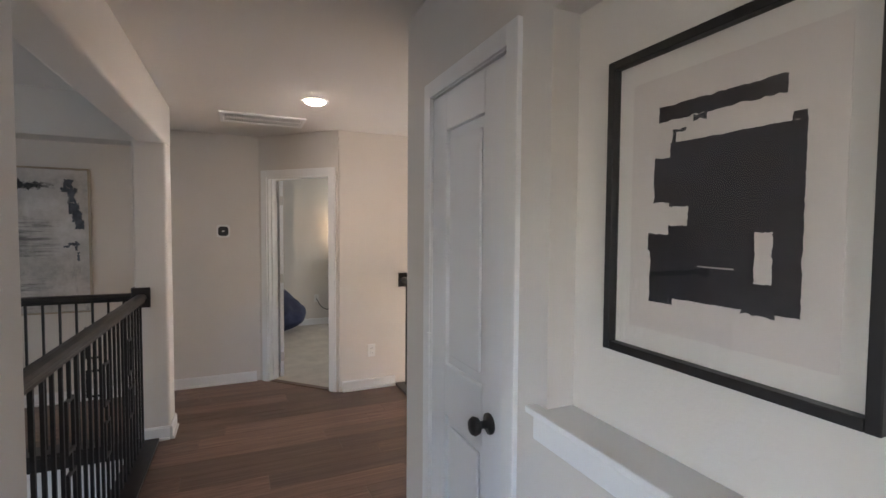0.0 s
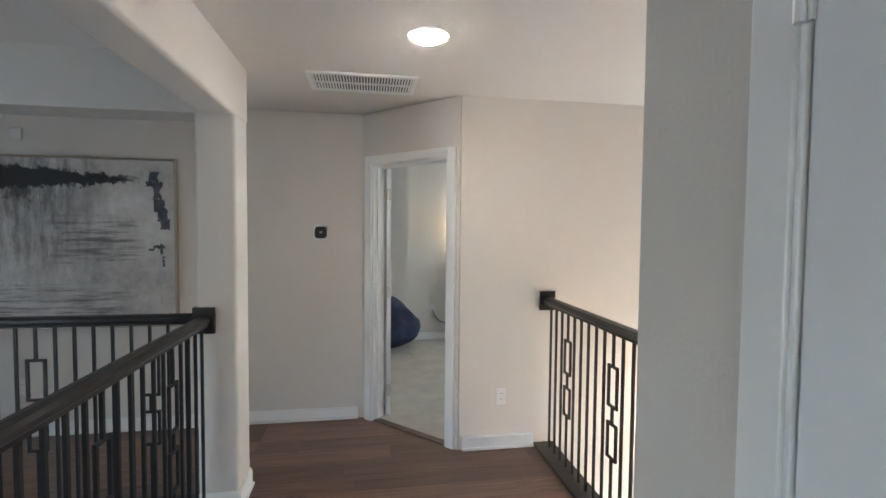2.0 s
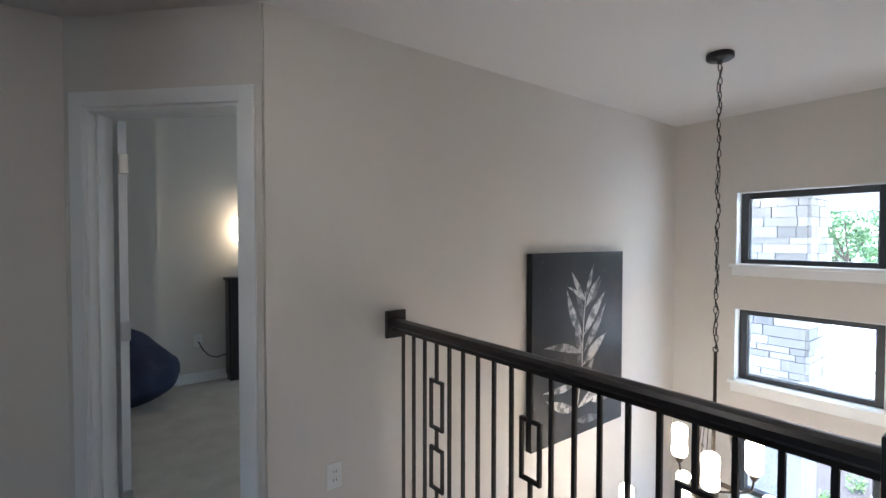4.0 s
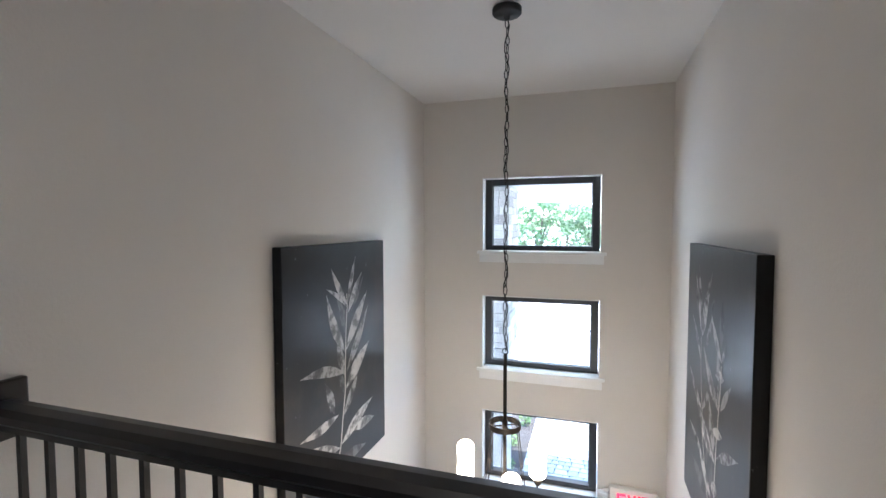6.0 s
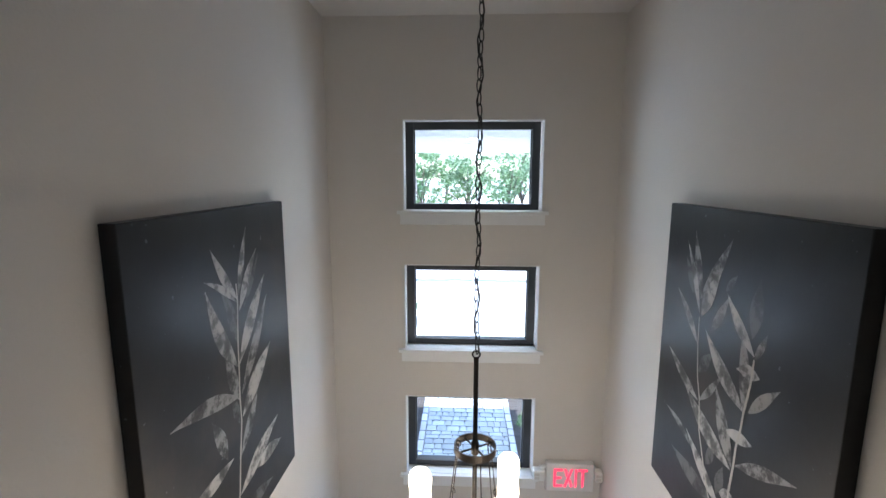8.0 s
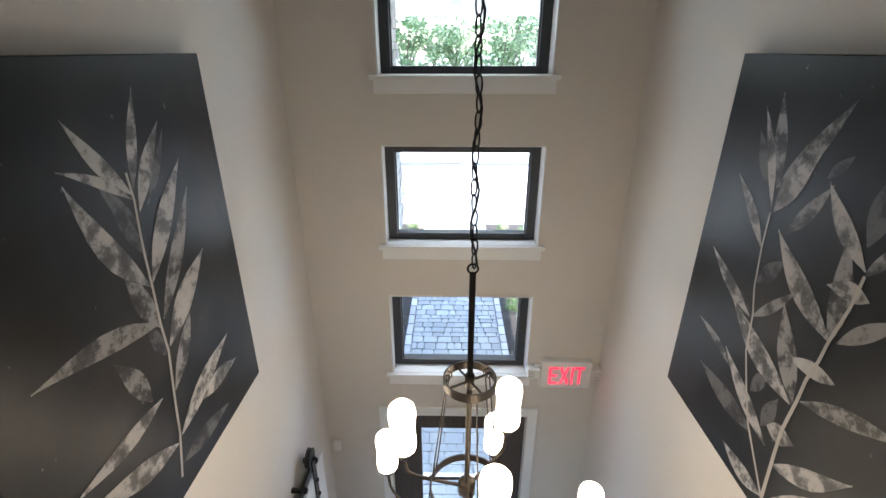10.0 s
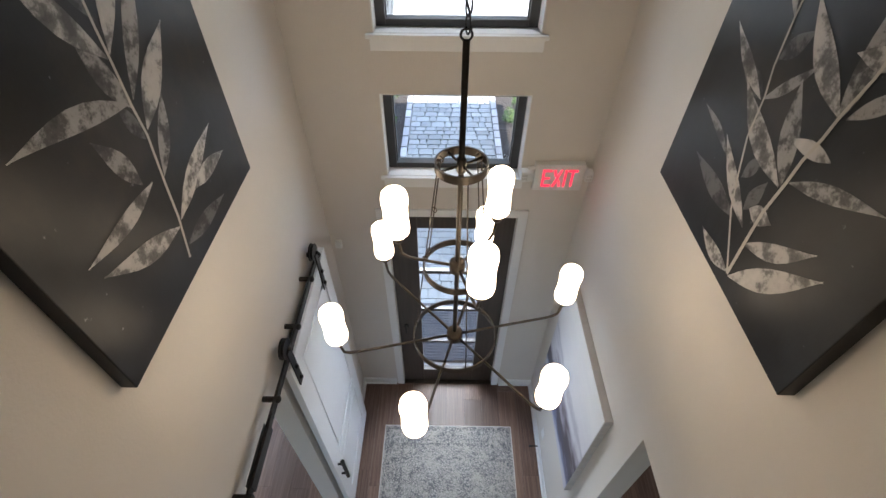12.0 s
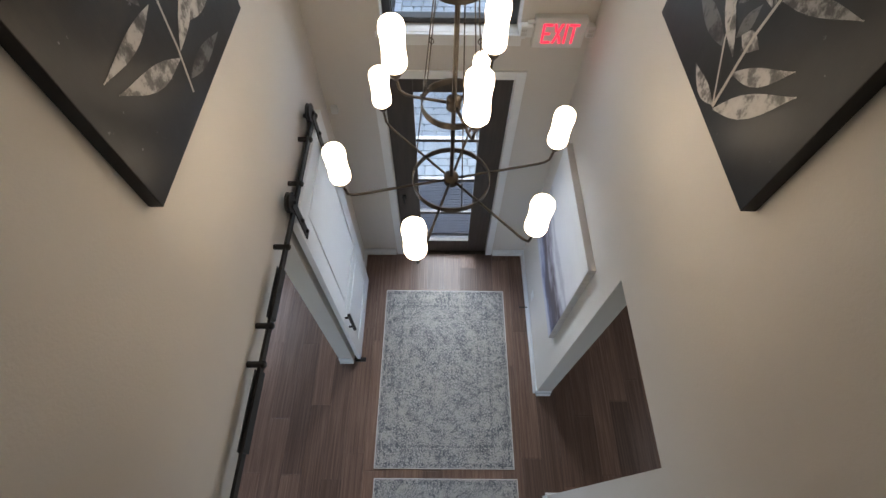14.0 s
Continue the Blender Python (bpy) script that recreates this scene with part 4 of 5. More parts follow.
# bare paper gaps; the third row paints a reflection in the glass as a slit
for k, (u0, v0, u1, v1, r) in enumerate(((3.787, 1.444, 3.816, 1.527, 0.003), (3.618, 1.536, 3.670, 1.574, 0.003), (3.690, 1.4635, 3.757, 1.4665, 0.0006), (3.640, 1.690, 3.838, 1.7095, 0.002))):
    part("brush_stroke", ragged(bmesh.new(), fl(9 + k), u0, v0, u1, v1, r, 0.004, 21 + k), M_PAPER, fp, "bare paper gap; the thin slit is a painted reflection")
g = part("glazing", boxes((FX0 + 0.017, FY - 0.021, FZ0 + 0.017, FX1 - 0.017, FY - 0.0195, FZ1 - 0.017)), M_PGLASS, fp, "clear picture glass")
g.visible_shadow = False

# ---- bedroom things ----
bb = thing("bean_bag", (-2.82, -1.03, 0), "slumped navy blue bean bag on the carpet", "bean bag")
bm = bmesh.new()
bmesh.ops.create_icosphere(bm, subdivisions=4, radius=1.0)
for v in bm.verts:
    p = v.co.copy()
    k = 0.5 + 0.5 * p.z
    r = 0.55 * (1.0 - 0.60 * k ** 1.6)
    z = 0.72 * k ** 0.85
    seat = max(0.0, p.x * 0.7 + p.y * 0.3) * k * 0.34
    wr = noise.noise(p * 2.6) * 0.06 + noise.noise(p * 8.0) * 0.010
    v.co = Vector((max(-3.094, -2.82 + p.x * (r + wr)), -1.03 - 0.13 * k * k + p.y * (r + wr), max(0.004, z - seat + wr * 0.6)))
part("cover", bm, M_NAVY, bb, "", True)
dr = thing("dresser", (-3.030, 0.47, 0), "dark wood dresser against the bedroom wall", "dresser")
part("body", boxes((-3.170, -0.115, 0.06, -3.015, 1.22, 1.02), bevel=0.004), M_BLACK, dr)
part("top", boxes((-3.180, -0.13, 1.02, -3.000, 1.235, 1.05), bevel=0.004), M_BLACK, dr)
part("plinth", boxes((-3.170, -0.10, 0.0, -3.030, 1.20, 0.06)), M_BLACK, dr)
for zz in (0.1, 0.41, 0.72):
    part("drawer", boxes((-3.015, -0.09, zz, -3.002, 0.57, zz + 0.28), bevel=0.003), M_BLACK, dr)
    part("drawer", boxes((-3.015, 0.59, zz, -3.002, 1.19, zz + 0.28), bevel=0.003), M_BLACK, dr)
tl = thing("table_lamp", (-3.090, 0.07, 1.05), "lit table lamp with a drum shade on the dresser", "lamp")
part("base", lathe(bmesh.new(), [(0.06, 0), (0.06, 0.015), (0.02, 0.03), (0.045, 0.12), (0.05, 0.2), (0.015, 0.30), (0.01, 0.40)], (-3.090, 0.07, 1.05), 20), M_BRONZE, tl, "dark bronze base", True)
sh = hoop(bmesh.new(), (-3.090, 0.07, 1.42), 0.095, 0.25, 0.003, 32)
part("shade", sh, M_LAMP, tl, "glowing drum shade", True)
cd = thing("power_cord", (-3.170, -0.365, 0.40), "thin black power cord hanging from the outlet", "cord")
part("cord", tube(bmesh.new(), [(-3.185, -0.365, 0.41), (-3.160, -0.360, 0.40), (-3.160, -0.330, 0.33), (-3.160, -0.270, 0.26), (-3.160, -0.200, 0.235), (-3.160, -0.140, 0.25), (-3.160, -0.110, 0.25)], 0.006, 6), M_DARKPL, cd)


# ---- the two botanical canvases ----
def leaf_shape(bm, place, y0, z0, y1, z1, w, bow):
    """A pointed leaf from its foot to its tip, w wide, bowed to one side."""
    a, b = Vector((y0, z0)), Vector((y1, z1))
    d = b - a
    n = Vector((-d.y, d.x)).normalized()
    ts = [0.0, 0.06, 0.14, 0.25, 0.38, 0.52, 0.66, 0.79, 0.90, 0.97, 1.0]
    mid = [a + d * t + n * bow * d.length * math.sin(math.pi * t) for t in ts]
    wid = [0.9 * w * (math.sin(math.pi * t ** 0.85) ** 1.2 if 0 < t < 1 else 0.04) + 0.0008 for t in ts]
    one = [bm.verts.new(place(*(m + n * k))) for m, k in zip(mid, wid)]
    two = [bm.verts.new(place(*(m - n * k))) for m, k in zip(mid, wid)]
    for i in range(len(ts) - 1):
        bm.faces.new((one[i], one[i + 1], two[i + 1], two[i]))
    return bm


def stem_shape(bm, place, pts, w0, w1):
    """One tapering ribbon through the points."""
    pts = [Vector(p) for p in pts]
    rows = []
    for i, p in enumerate(pts):
        d = pts[min(i + 1, len(pts) - 1)] - pts[max(i - 1, 0)]
        n = Vector((-d.y, d.x)).normalized() * (w0 + (w1 - w0) * i / (len(pts) - 1))
        rows.append((bm.verts.new(place(*(p + n))), bm.verts.new(place(*(p - n)))))
    for (a, b), (c, d) in zip(rows, rows[1:]):
        bm.faces.new((a, c, d, b))
    return bm


def botanical(wall, face, sign, y0, y1, label, stems, leaves):
    z0, z1 = 0.112, 1.360
    cv = thing("botanical_canvas", (wall, (y0 + y1) / 2, z0), label, "painting", "pair of botanical canvases")
    x0, x1 = sorted((wall + sign * 0.001, face))
    part("stretched_canvas", boxes((x0, y0, z0, x1, y1, z1), bevel=0.003), M_CANVAS, cv, "black painted gallery canvas")
    lift = [0.0]

    def place(y, z):
        return (face + sign * lift[0], y, z)

    for tone in (3, 2, 1):
        for (a, b, c, d, w, bow, k) in leaves:
            if k == tone:
                lift[0] += 0.00006
                base = 0.0007
                lift[0] = max(lift[0], base)
                part("leaf", leaf_shape(bmesh.new(), place, a, b, c, d, w, bow), (M_LEAF1, M_LEAF2, M_LEAF3)[k - 1], cv, ("pale painted leaf", "grey painted leaf", "faint painted leaf")[k - 1])
    for pts, w0, w1 in stems:
        lift[0] += 0.0002
        part("stem", stem_shape(bmesh.new(), place, pts, w0, w1), M_STEM, cv, "pale painted stem")
    return cv


LEFT_LEAVES = [
    (1.509, 1.041, 1.599, 1.284, 0.021, 0.01, 1), (1.499, 1.033, 1.348, 1.236, 0.024, 0.03, 1), (1.495, 1.022, 1.298, 1.139, 0.014, -0.05, 1), (1.474, 0.784, 1.303, 1.108, 0.037, 0.06, 1),
    (1.511, 0.984, 1.671, 1.190, 0.028, 0.03, 1), (1.487, 0.791, 1.731, 1.075, 0.040, 0.02, 1), (1.489, 0.671, 1.741, 0.987, 0.035, -0.02, 2), (1.483, 0.585, 1.751, 0.777, 0.047, 0.02, 1),
    (1.456, 0.448, 1.617, 0.641, 0.032, -0.03, 2), (1.472, 0.654, 1.396, 0.885, 0.035, 0.03, 2), (1.467, 0.670, 1.078, 0.755, 0.031, -0.05, 2)]
LEFT_LEAVES += [
    (1.361, 0.489, 1.281, 0.673, 0.033, -0.03, 2), (1.429, 0.301, 1.782, 0.428, 0.040, 0.02, 1), (1.561, 0.320, 1.806, 0.304, 0.034, 0.03, 1), (1.398, 0.469, 1.071, 0.467, 0.027, 0.03, 1),
    (1.407, 0.290, 1.090, 0.417, 0.037, 0.04, 1), (1.404, 0.215, 1.701, 0.183, 0.034, 0, 3), (1.494, 0.950, 1.392, 1.096, 0.022, 0.02, 3), (1.495, 0.866, 1.416, 1.070, 0.024, 0.03, 3),
    (1.460, 0.570, 1.420, 0.703, 0.025, 0.02, 3), (1.546, 0.988, 1.686, 1.167, 0.017, -0.03, 3), (1.492, 1.061, 1.360, 1.212, 0.016, 0.06, 3)]
botanical(0.0, 0.046, 1, 0.961, 1.961, "black canvas with one pale olive branch on the foyer wall",
          [([(1.381, 0.181), (1.423, 0.317), (1.442, 0.430), (1.471, 0.575), (1.470, 0.664), (1.479, 0.782), (1.483, 0.863), (1.491, 0.943), (1.501, 1.020), (1.498, 1.090)], 0.0055, 0.004)], LEFT_LEAVES)
RIGHT_LEAVES = [
    (1.654, 0.960, 1.789, 1.222, 0.018, 0.03, 1), (1.654, 1.015, 1.733, 1.264, 0.028, 0, 2), (1.658, 1.014, 1.484, 1.267, 0.030, 0.02, 2), (1.640, 0.951, 1.537, 1.132, 0.037, -0.04, 1),
    (1.645, 0.837, 1.835, 1.013, 0.021, 0.03, 1), (1.571, 0.912, 1.470, 1.074, 0.024, 0.02, 2), (1.313, 0.923, 1.486, 1.081, 0.026, -0.04, 1), (1.611, 0.628, 1.873, 0.747, 0.025, -0.03, 1),
    (1.371, 0.501, 1.706, 0.640, 0.041, -0.05, 1), (1.333, 0.727, 1.601, 0.913, 0.037, -0.05, 1), (1.333, 0.716, 1.385, 0.986, 0.033, 0.03, 2)]
RIGHT_LEAVES += [
    (1.277, 0.866, 1.394, 0.850, 0.026, 0.05, 1), (1.315, 0.734, 1.185, 0.871, 0.022, -0.02, 2), (1.601, 0.634, 1.471, 0.790, 0.018, 0.03, 2), (1.367, 0.506, 1.501, 0.740, 0.040, -0.02, 2),
    (1.277, 0.644, 1.431, 0.613, 0.023, 0.02, 1), (1.400, 0.324, 1.672, 0.475, 0.030, -0.03, 1), (1.626, 0.427, 1.849, 0.484, 0.017, 0.04, 2), (1.462, 0.311, 1.784, 0.336, 0.038, -0.02, 3),
    (1.348, 0.532, 1.082, 0.647, 0.024, -0.02, 2), (1.417, 0.384, 1.316, 0.411, 0.032, 0, 1), (1.356, 0.175, 1.561, 0.181, 0.031, -0.06, 1)]
RIGHT_LEAVES += [
    (1.362, 0.294, 1.147, 0.468, 0.029, 0.05, 1), (1.341, 0.170, 1.088, 0.438, 0.039, 0.02, 1), (1.517, 0.424, 1.473, 0.531, 0.025, 0, 3), (1.439, 0.362, 1.413, 0.483, 0.028, 0, 3),
    (1.312, 0.912, 1.263, 1.012, 0.015, 0.03, 2), (1.332, 0.974, 1.321, 1.167, 0.036, 0, 3), (1.624, 0.738, 1.543, 0.843, 0.029, 0, 3), (1.606, 0.631, 1.760, 0.665, 0.033, 0.03, 3),
    (1.686, 1.005, 1.789, 1.154, 0.027, 0, 3), (1.497, 1.085, 1.441, 1.150, 0.017, 0, 3)]
botanical(XR, 1.766, -1, 0.967, 1.967, "black canvas with two pale olive branches on the foyer wall",
          [([(1.349, 0.173), (1.483, 0.328), (1.532, 0.420), (1.580, 0.524), (1.598, 0.643), (1.625, 0.718), (1.644, 0.842), (1.651, 0.947)], 0.0045, 0.0035),
           ([(1.349, 0.173), (1.361, 0.332), (1.366, 0.414), (1.355, 0.527), (1.352, 0.598), (1.338, 0.669), (1.333, 0.728), (1.314, 0.831), (1.310, 0.914)], 0.0065, 0.004)], RIGHT_LEAVES)

# ---- chandelier ----
CX, CY = 0.912, 1.427
ch = thing("chandelier", (CX, CY, C), "dark bronze two tier chandelier with nine lit opal shades", "chandelier")
part("canopy", lathe(bmesh.new(), [(0.062, 0.0), (0.065, -0.004), (0.065, -0.026), (0.058, -0.032), (0.016, -0.034), (0.012, -0.05), (0.004, -0.055)], (CX, CY, C - 0.0005), 32), M_IRON, ch, "round black ceiling canopy", True)
lk = bmesh.new()
oval = [(0.0085 * math.cos(t), 0, 0.021 * math.sin(t)) for t in [2 * math.pi * j / 14 for j in range(14)]]
tube(lk, oval + oval[:1], 0.0022, 6)
link_mesh = bpy.data.meshes.new("chain_link")
lk.to_mesh(link_mesh)
lk.free()
link_mesh.materials.append(M_IRON)
z = C - 0.068
i = 0
while z > 0.885:
    o = piece("chain_link", link_mesh, ch, (CX + 0.003 * math.sin(i * 0.7), CY, z), (1, 1, 1), radians(35 + 90 * (i % 2)))
    z -= 0.0375
    i += 1
part("wire", tube(bmesh.new(), [(CX + 0.010 * math.sin(k * 1.3), CY + 0.010 * math.cos(k * 0.9), C - 0.04 - k * (C - 0.92) / 40) for k in range(41)], 0.0028, 6), M_IRON, ch, "black supply wire along the chain")
lp = bmesh.new()
tube(lp, [(CX + 0.013 * math.cos(t), CY, 0.868 + 0.013 * math.sin(t)) for t in [2 * math.pi * j / 16 for j in range(17)]], 0.003, 6)
part("loop", lp, M_IRON, ch, "hanging loop")
part("rod", tube(bmesh.new(), [(CX, CY, 0.856), (CX, CY, -0.33)], 0.0085, 12), M_BRONZE, ch, "", True)


def tier(z, r, hub, label):
    part("ring", hoop(bmesh.new(), (CX, CY, z - 0.013), r, 0.026, 0.005, 48), M_BRONZE, ch, label)
    part("hub", lathe(bmesh.new(), [(hub * 0.7, -0.026), (hub, -0.020), (hub, 0.020), (hub * 0.7, 0.026)], (CX, CY, z), 24), M_BRONZE, ch, "", True)


tier(0.520, 0.075, 0.014, "small top ring")
tier(0.105, 0.117, 0.027, "middle ring")
tier(-0.308, 0.167, 0.031, "large lower ring")
for k in range(4):
    a = radians(30 + 90 * k)
    part("spoke", tube(bmesh.new(), [(CX, CY, 0.520), (CX + 0.073 * math.cos(a), CY + 0.073 * math.sin(a), 0.520)], 0.0035, 6), M_BRONZE, ch)


def arm(z, ang, reach, lift):
    """A bent arm from the hub out to a cup, with its glass shade."""
    c, s = math.cos(radians(ang)), math.sin(radians(ang))
    at = lambda r, h: (CX + r * c, CY + r * s, z + h)
    pts = [at(0.02, 0), at(reach - 0.06, 0), at(reach - 0.03, 0.004), at(reach - 0.01, 0.016), at(reach, lift - 0.008)]
    a = part("arm", tube(bmesh.new(), pts, 0.0055, 8), M_BRONZE, ch, "", True)
    part("cup", lathe(bmesh.new(), [(0.007, -0.014), (0.012, -0.008), (0.017, 0.0), (0.022, 0.008), (0.022, 0.026)], at(reach, lift), 20), M_BRONZE, a, "bronze shade cup", True)
    prof = [(0.020, 0.006), (0.036, 0.012), (0.046, 0.026), (0.0485, 0.048), (0.0475, 0.072), (0.0455, 0.088), (0.0450, 0.110), (0.0450, 0.150), (0.0460, 0.168), (0.0485, 0.184), (0.0485, 0.208), (0.045, 0.230), (0.036, 0.243), (0.018, 0.249), (0.003, 0.250)]
    prof = [(r * 0.88, 0.020 + h * 0.77) for r, h in prof]
    part("shade", lathe(bmesh.new(), prof, at(reach, lift), 28), M_SHADE, a, "glowing opal glass shade", True)


for k in range(6):
    arm(-0.308, 13 + 60 * k, 0.450, 0.082)
for k in range(3):
    arm(0.105, 48 + 120 * k, 0.205, 0.078)


def tie(ang, r0, r1, z1):
    """A slim hooked tie rod from the top ring to a lower one."""
    c, s = math.cos(radians(ang)), math.sin(radians(ang))
    at = lambda r, h: Vector((CX + r * c, CY + r * s, h))
    a, b = at(r0, 0.515), at(r1, z1)
    bm = tube(bmesh.new(), [a, b], 0.0022, 6)
    for q in (0.0, 0.5, 1.0):
        p = a.lerp(b, q)
        tube(bm, [p + Vector((0.008 * math.cos(t) * c, 0.008 * math.cos(t) * s, 0.010 * math.sin(t))) for t in [2 * math.pi * j / 10 for j in range(11)]], 0.002, 5)
    part("tie_rod", bm, M_BRONZE, ch, "slim hooked tie rod")


for k in range(3):
    tie(150 + 120 * k, 0.066, 0.113, 0.118)
    tie(165 + 120 * k, 0.066, 0.162, -0.295)

# ---- barn door, its track and its stop ----
tr = thing("barn_door_track", (0.05, 1.0, -0.83), "black sliding door track on the foyer wall", "track")
part("rail", boxes((0.054, -0.20, -0.862, 0.068, 2.37, -0.816), bevel=0.0015), M_IRON, tr)
for y0, y1 in ((0.99, 1.26), (0.40, 0.74)):
    part("splice_plate", boxes((0.050, y0, -0.878, 0.0535, y1, -0.800), (0.0685, y0, -0.872, 0.0745, y1, -0.806), bevel=0.001), M_IRON, tr, "black plate over a track joint")
for y in (-0.05, 0.20, 0.77, 0.955, 1.39, 1.81, 2.15, 2.35):
    part("standoff", lathe(bmesh.new(), [(0.015, 0.0006), (0.015, 0.053), (0.018, 0.0535), (0.018, 0.080), (0.010, 0.086)], (0.0, y, -0.832), 14, "x"), M_IRON, tr)
bdoor = thing("barn_door", (0.045, 2.06, F), "white two panel sliding barn door hung from the track", "sliding door")
bx0, bx1, by0, by1, bz0, bz1 = 0.030, 0.071, 1.580, 2.480, F + 0.012, -0.895
stl = 0.13
part("door_frame", boxes((bx0, by0, bz0, bx1, by0 + stl, bz1), (bx0, by1 - stl, bz0, bx1, by1, bz1), (bx0, by0 + stl, bz1 - stl, bx1, by1 - stl, bz1), (bx0, by0 + stl, bz0, bx1, by1 - stl, bz0 + 0.22), (bx0, by0 + stl, bz0 + 0.83, bx1, by1 - stl, bz0 + 0.97), bevel=0.004), M_DOOR, bdoor)
for a, b in ((bz0 + 0.22, bz0 + 0.83), (bz0 + 0.97, bz1 - stl)):
    pm = boxes((bx0 + 0.006, by0 + stl - 0.004, a - 0.004, bx1 - 0.012, by1 - stl + 0.004, b + 0.004))
    box(pm, bx1 - 0.0125, by0 + stl + 0.05, a + 0.05, bx1 - 0.004, by1 - stl - 0.05, b - 0.05, bevel=0.004)
    part("door_panel", pm, M_DOOR, bdoor, "raised field panel")
hm = tube(bmesh.new(), [(0.114, 1.63, -2.65), (0.114, 1.63, -2.33)], 0.015, 12)
for zz in (-2.59, -2.39):
    tube(hm, [(0.071, 1.63, zz), (0.112, 1.63, zz)], 0.009, 10)
part("pull_handle", hm, M_IRON, bdoor, "black bar pull")
for y in (1.63, 2.31):
    hg = boxes((0.0715, y - 0.026, -1.10, 0.079, y + 0.026, -0.775), bevel=0.0015)
    lathe(hg, [(0.014, 0.044), (0.056, 0.045), (0.056, 0.053), (0.046, 0.054), (0.046, 0.066), (0.056, 0.067), (0.056, 0.0712), (0.014, 0.0714)], (0.0, y, -0.768), 28, "x")
    for zz in (-0.94, -1.05, -0.768):
        lathe(hg, [(0.012, 0.079), (0.012, 0.090), (0.005, 0.094)], (0.0, y, zz), 10, "x")
    part("hanger", hg, M_IRON, bdoor, "black strap hanger with roller")
gd = thing("floor_guide", (0.05, 1.61, F), "small black floor guide of the barn door", "door guide")
part("bracket", boxes((0.015, 1.555, F, 0.12, 1.60, F + 0.010), (0.068, 1.565, F + 0.010, 0.078, 1.595, F + 0.04), bevel=0.002), M_IRON, gd)

# ---- exit sign ----
es = thing("exit_sign", (1.595, YF, -0.65), "white emergency exit sign with red letters and two lamp heads", "exit sign")
part("housing", boxes((1.435, YF - 0.052, -0.645, 1.757, YF - 0.001, -0.440), bevel=0.008), M_PLASTIC, es, "white plastic housing")
ey0, ey1, ez0, ez1 = YF - 0.0555, YF - 0.0525, -0.609, -0.477


def bar(bm, xa, za, xb, zb, w):
    """A flat bar of a letter from (xa, za) to (xb, zb), w wide across x."""
    lo = [bm.verts.new((x, y, za)) for x, y in ((xa - w / 2, ey0), (xa + w / 2, ey0), (xa + w / 2, ey1), (xa - w / 2, ey1))]
    hi = [bm.verts.new((x, y, zb)) for x, y in ((xb - w / 2, ey0), (xb + w / 2, ey0), (xb + w / 2, ey1), (xb - w / 2, ey1))]
    bm.faces.new(lo[::-1])
    bm.faces.new(hi)
    for k in range(4):
        bm.faces.new((lo[k], lo[(k + 1) % 4], hi[(k + 1) % 4], hi[k]))
    return bm


sw = 0.014
em = bar(bmesh.new(), 1.4945, ez0, 1.4945, ez1, sw)
for za, w in ((ez0, 0.044), (-0.551, 0.036), (ez1 - 0.0155, 0.044)):
    bar(em, 1.5025 + w / 2, za, 1.5025 + w / 2, za + 0.0155, w)
part("letter_e", em, M_EXIT, es, "glowing red letter")
xm = bar(bmesh.new(), 1.563, ez0, 1.607, ez1, 0.0155)
bar(xm, 1.607, ez0, 1.5945, (ez0 + ez1) / 2 - 0.012, 0.0155)
bar(xm, 1.5755, (ez0 + ez1) / 2 + 0.012, 1.563, ez1, 0.0155)
part("letter_x", xm, M_EXIT, es, "glowing red letter")
part("letter_i", bar(bmesh.new(), 1.635, ez0, 1.635, ez1, sw), M_EXIT, es, "glowing red letter")
tm = bar(bmesh.new(), 1.681, ez0, 1.681, ez1 - 0.0156, sw)
bar(tm, 1.681, ez1 - 0.0155, 1.681, ez1, 0.062)
part("letter_t", tm, M_EXIT, es, "glowing red letter")
for s, x in ((-1, 1.392), (1, 1.768)):
    hx = (x - 0.045, x + 0.038) if s < 0 else (x - 0.01, XR - 0.004)
    part("lamp_arm", tube(bmesh.new(), [(1.597 + s * 0.15, YF - 0.03, -0.475), (x, YF - 0.035, -0.478)], 0.012, 10), M_PLASTIC, es)
    part("lamp_head", boxes((hx[0], YF - 0.075, -0.560, hx[1], YF - 0.015, -0.485), bevel=0.010), M_PLASTIC, es, "white lamp head")
    for k in range(3):
        for j in range(2):
            part("led", boxes((hx[0] + 0.008 + k * 0.012, YF - 0.0775, -0.545 + j * 0.026, hx[0] + 0.017 + k * 0.012, YF - 0.0752, -0.527 + j * 0.026), bevel=0.001), M_STEEL, es, "clear lamp lens")
ds = thing("door_sensor", (0.06, YF, -1.21), "small white sensor above the barn door", "sensor")
part("housing", boxes((0.035, YF - 0.035, -1.245, 0.085, YF - 0.001, -1.175), bevel=0.008), M_PLASTIC, ds)

# ---- pale painting, switch and door stop on the right wall below ----
pp = thing("pale_painting", (XR, 2.0, -2.35), "large pale lilac canvas with a dark cloudy band", "painting")
px = XR - 0.048
part("stretched_canvas", boxes((px, 1.475, -2.40, XR - 0.001, 2.52, -1.222), bevel=0.003), M_CSIDE, pp, "pale canvas edge")
part("painted_face", boxes((px - 0.0015, 1.480, -2.395, px - 0.0004, 2.515, -1.227)), M_CLOUD, pp, "blurred grey and lilac paint")
lsw = thing("wall_outlet", (XR, 2.165, -3.06), "white outlet plate low on the entry wall", "outlet", "wall outlets")
part("cover_plate", boxes((XR - 0.006, 2.128, -3.12, XR - 0.0005, 2.202, -3.00), bevel=0.002), M_PLASTIC, lsw)
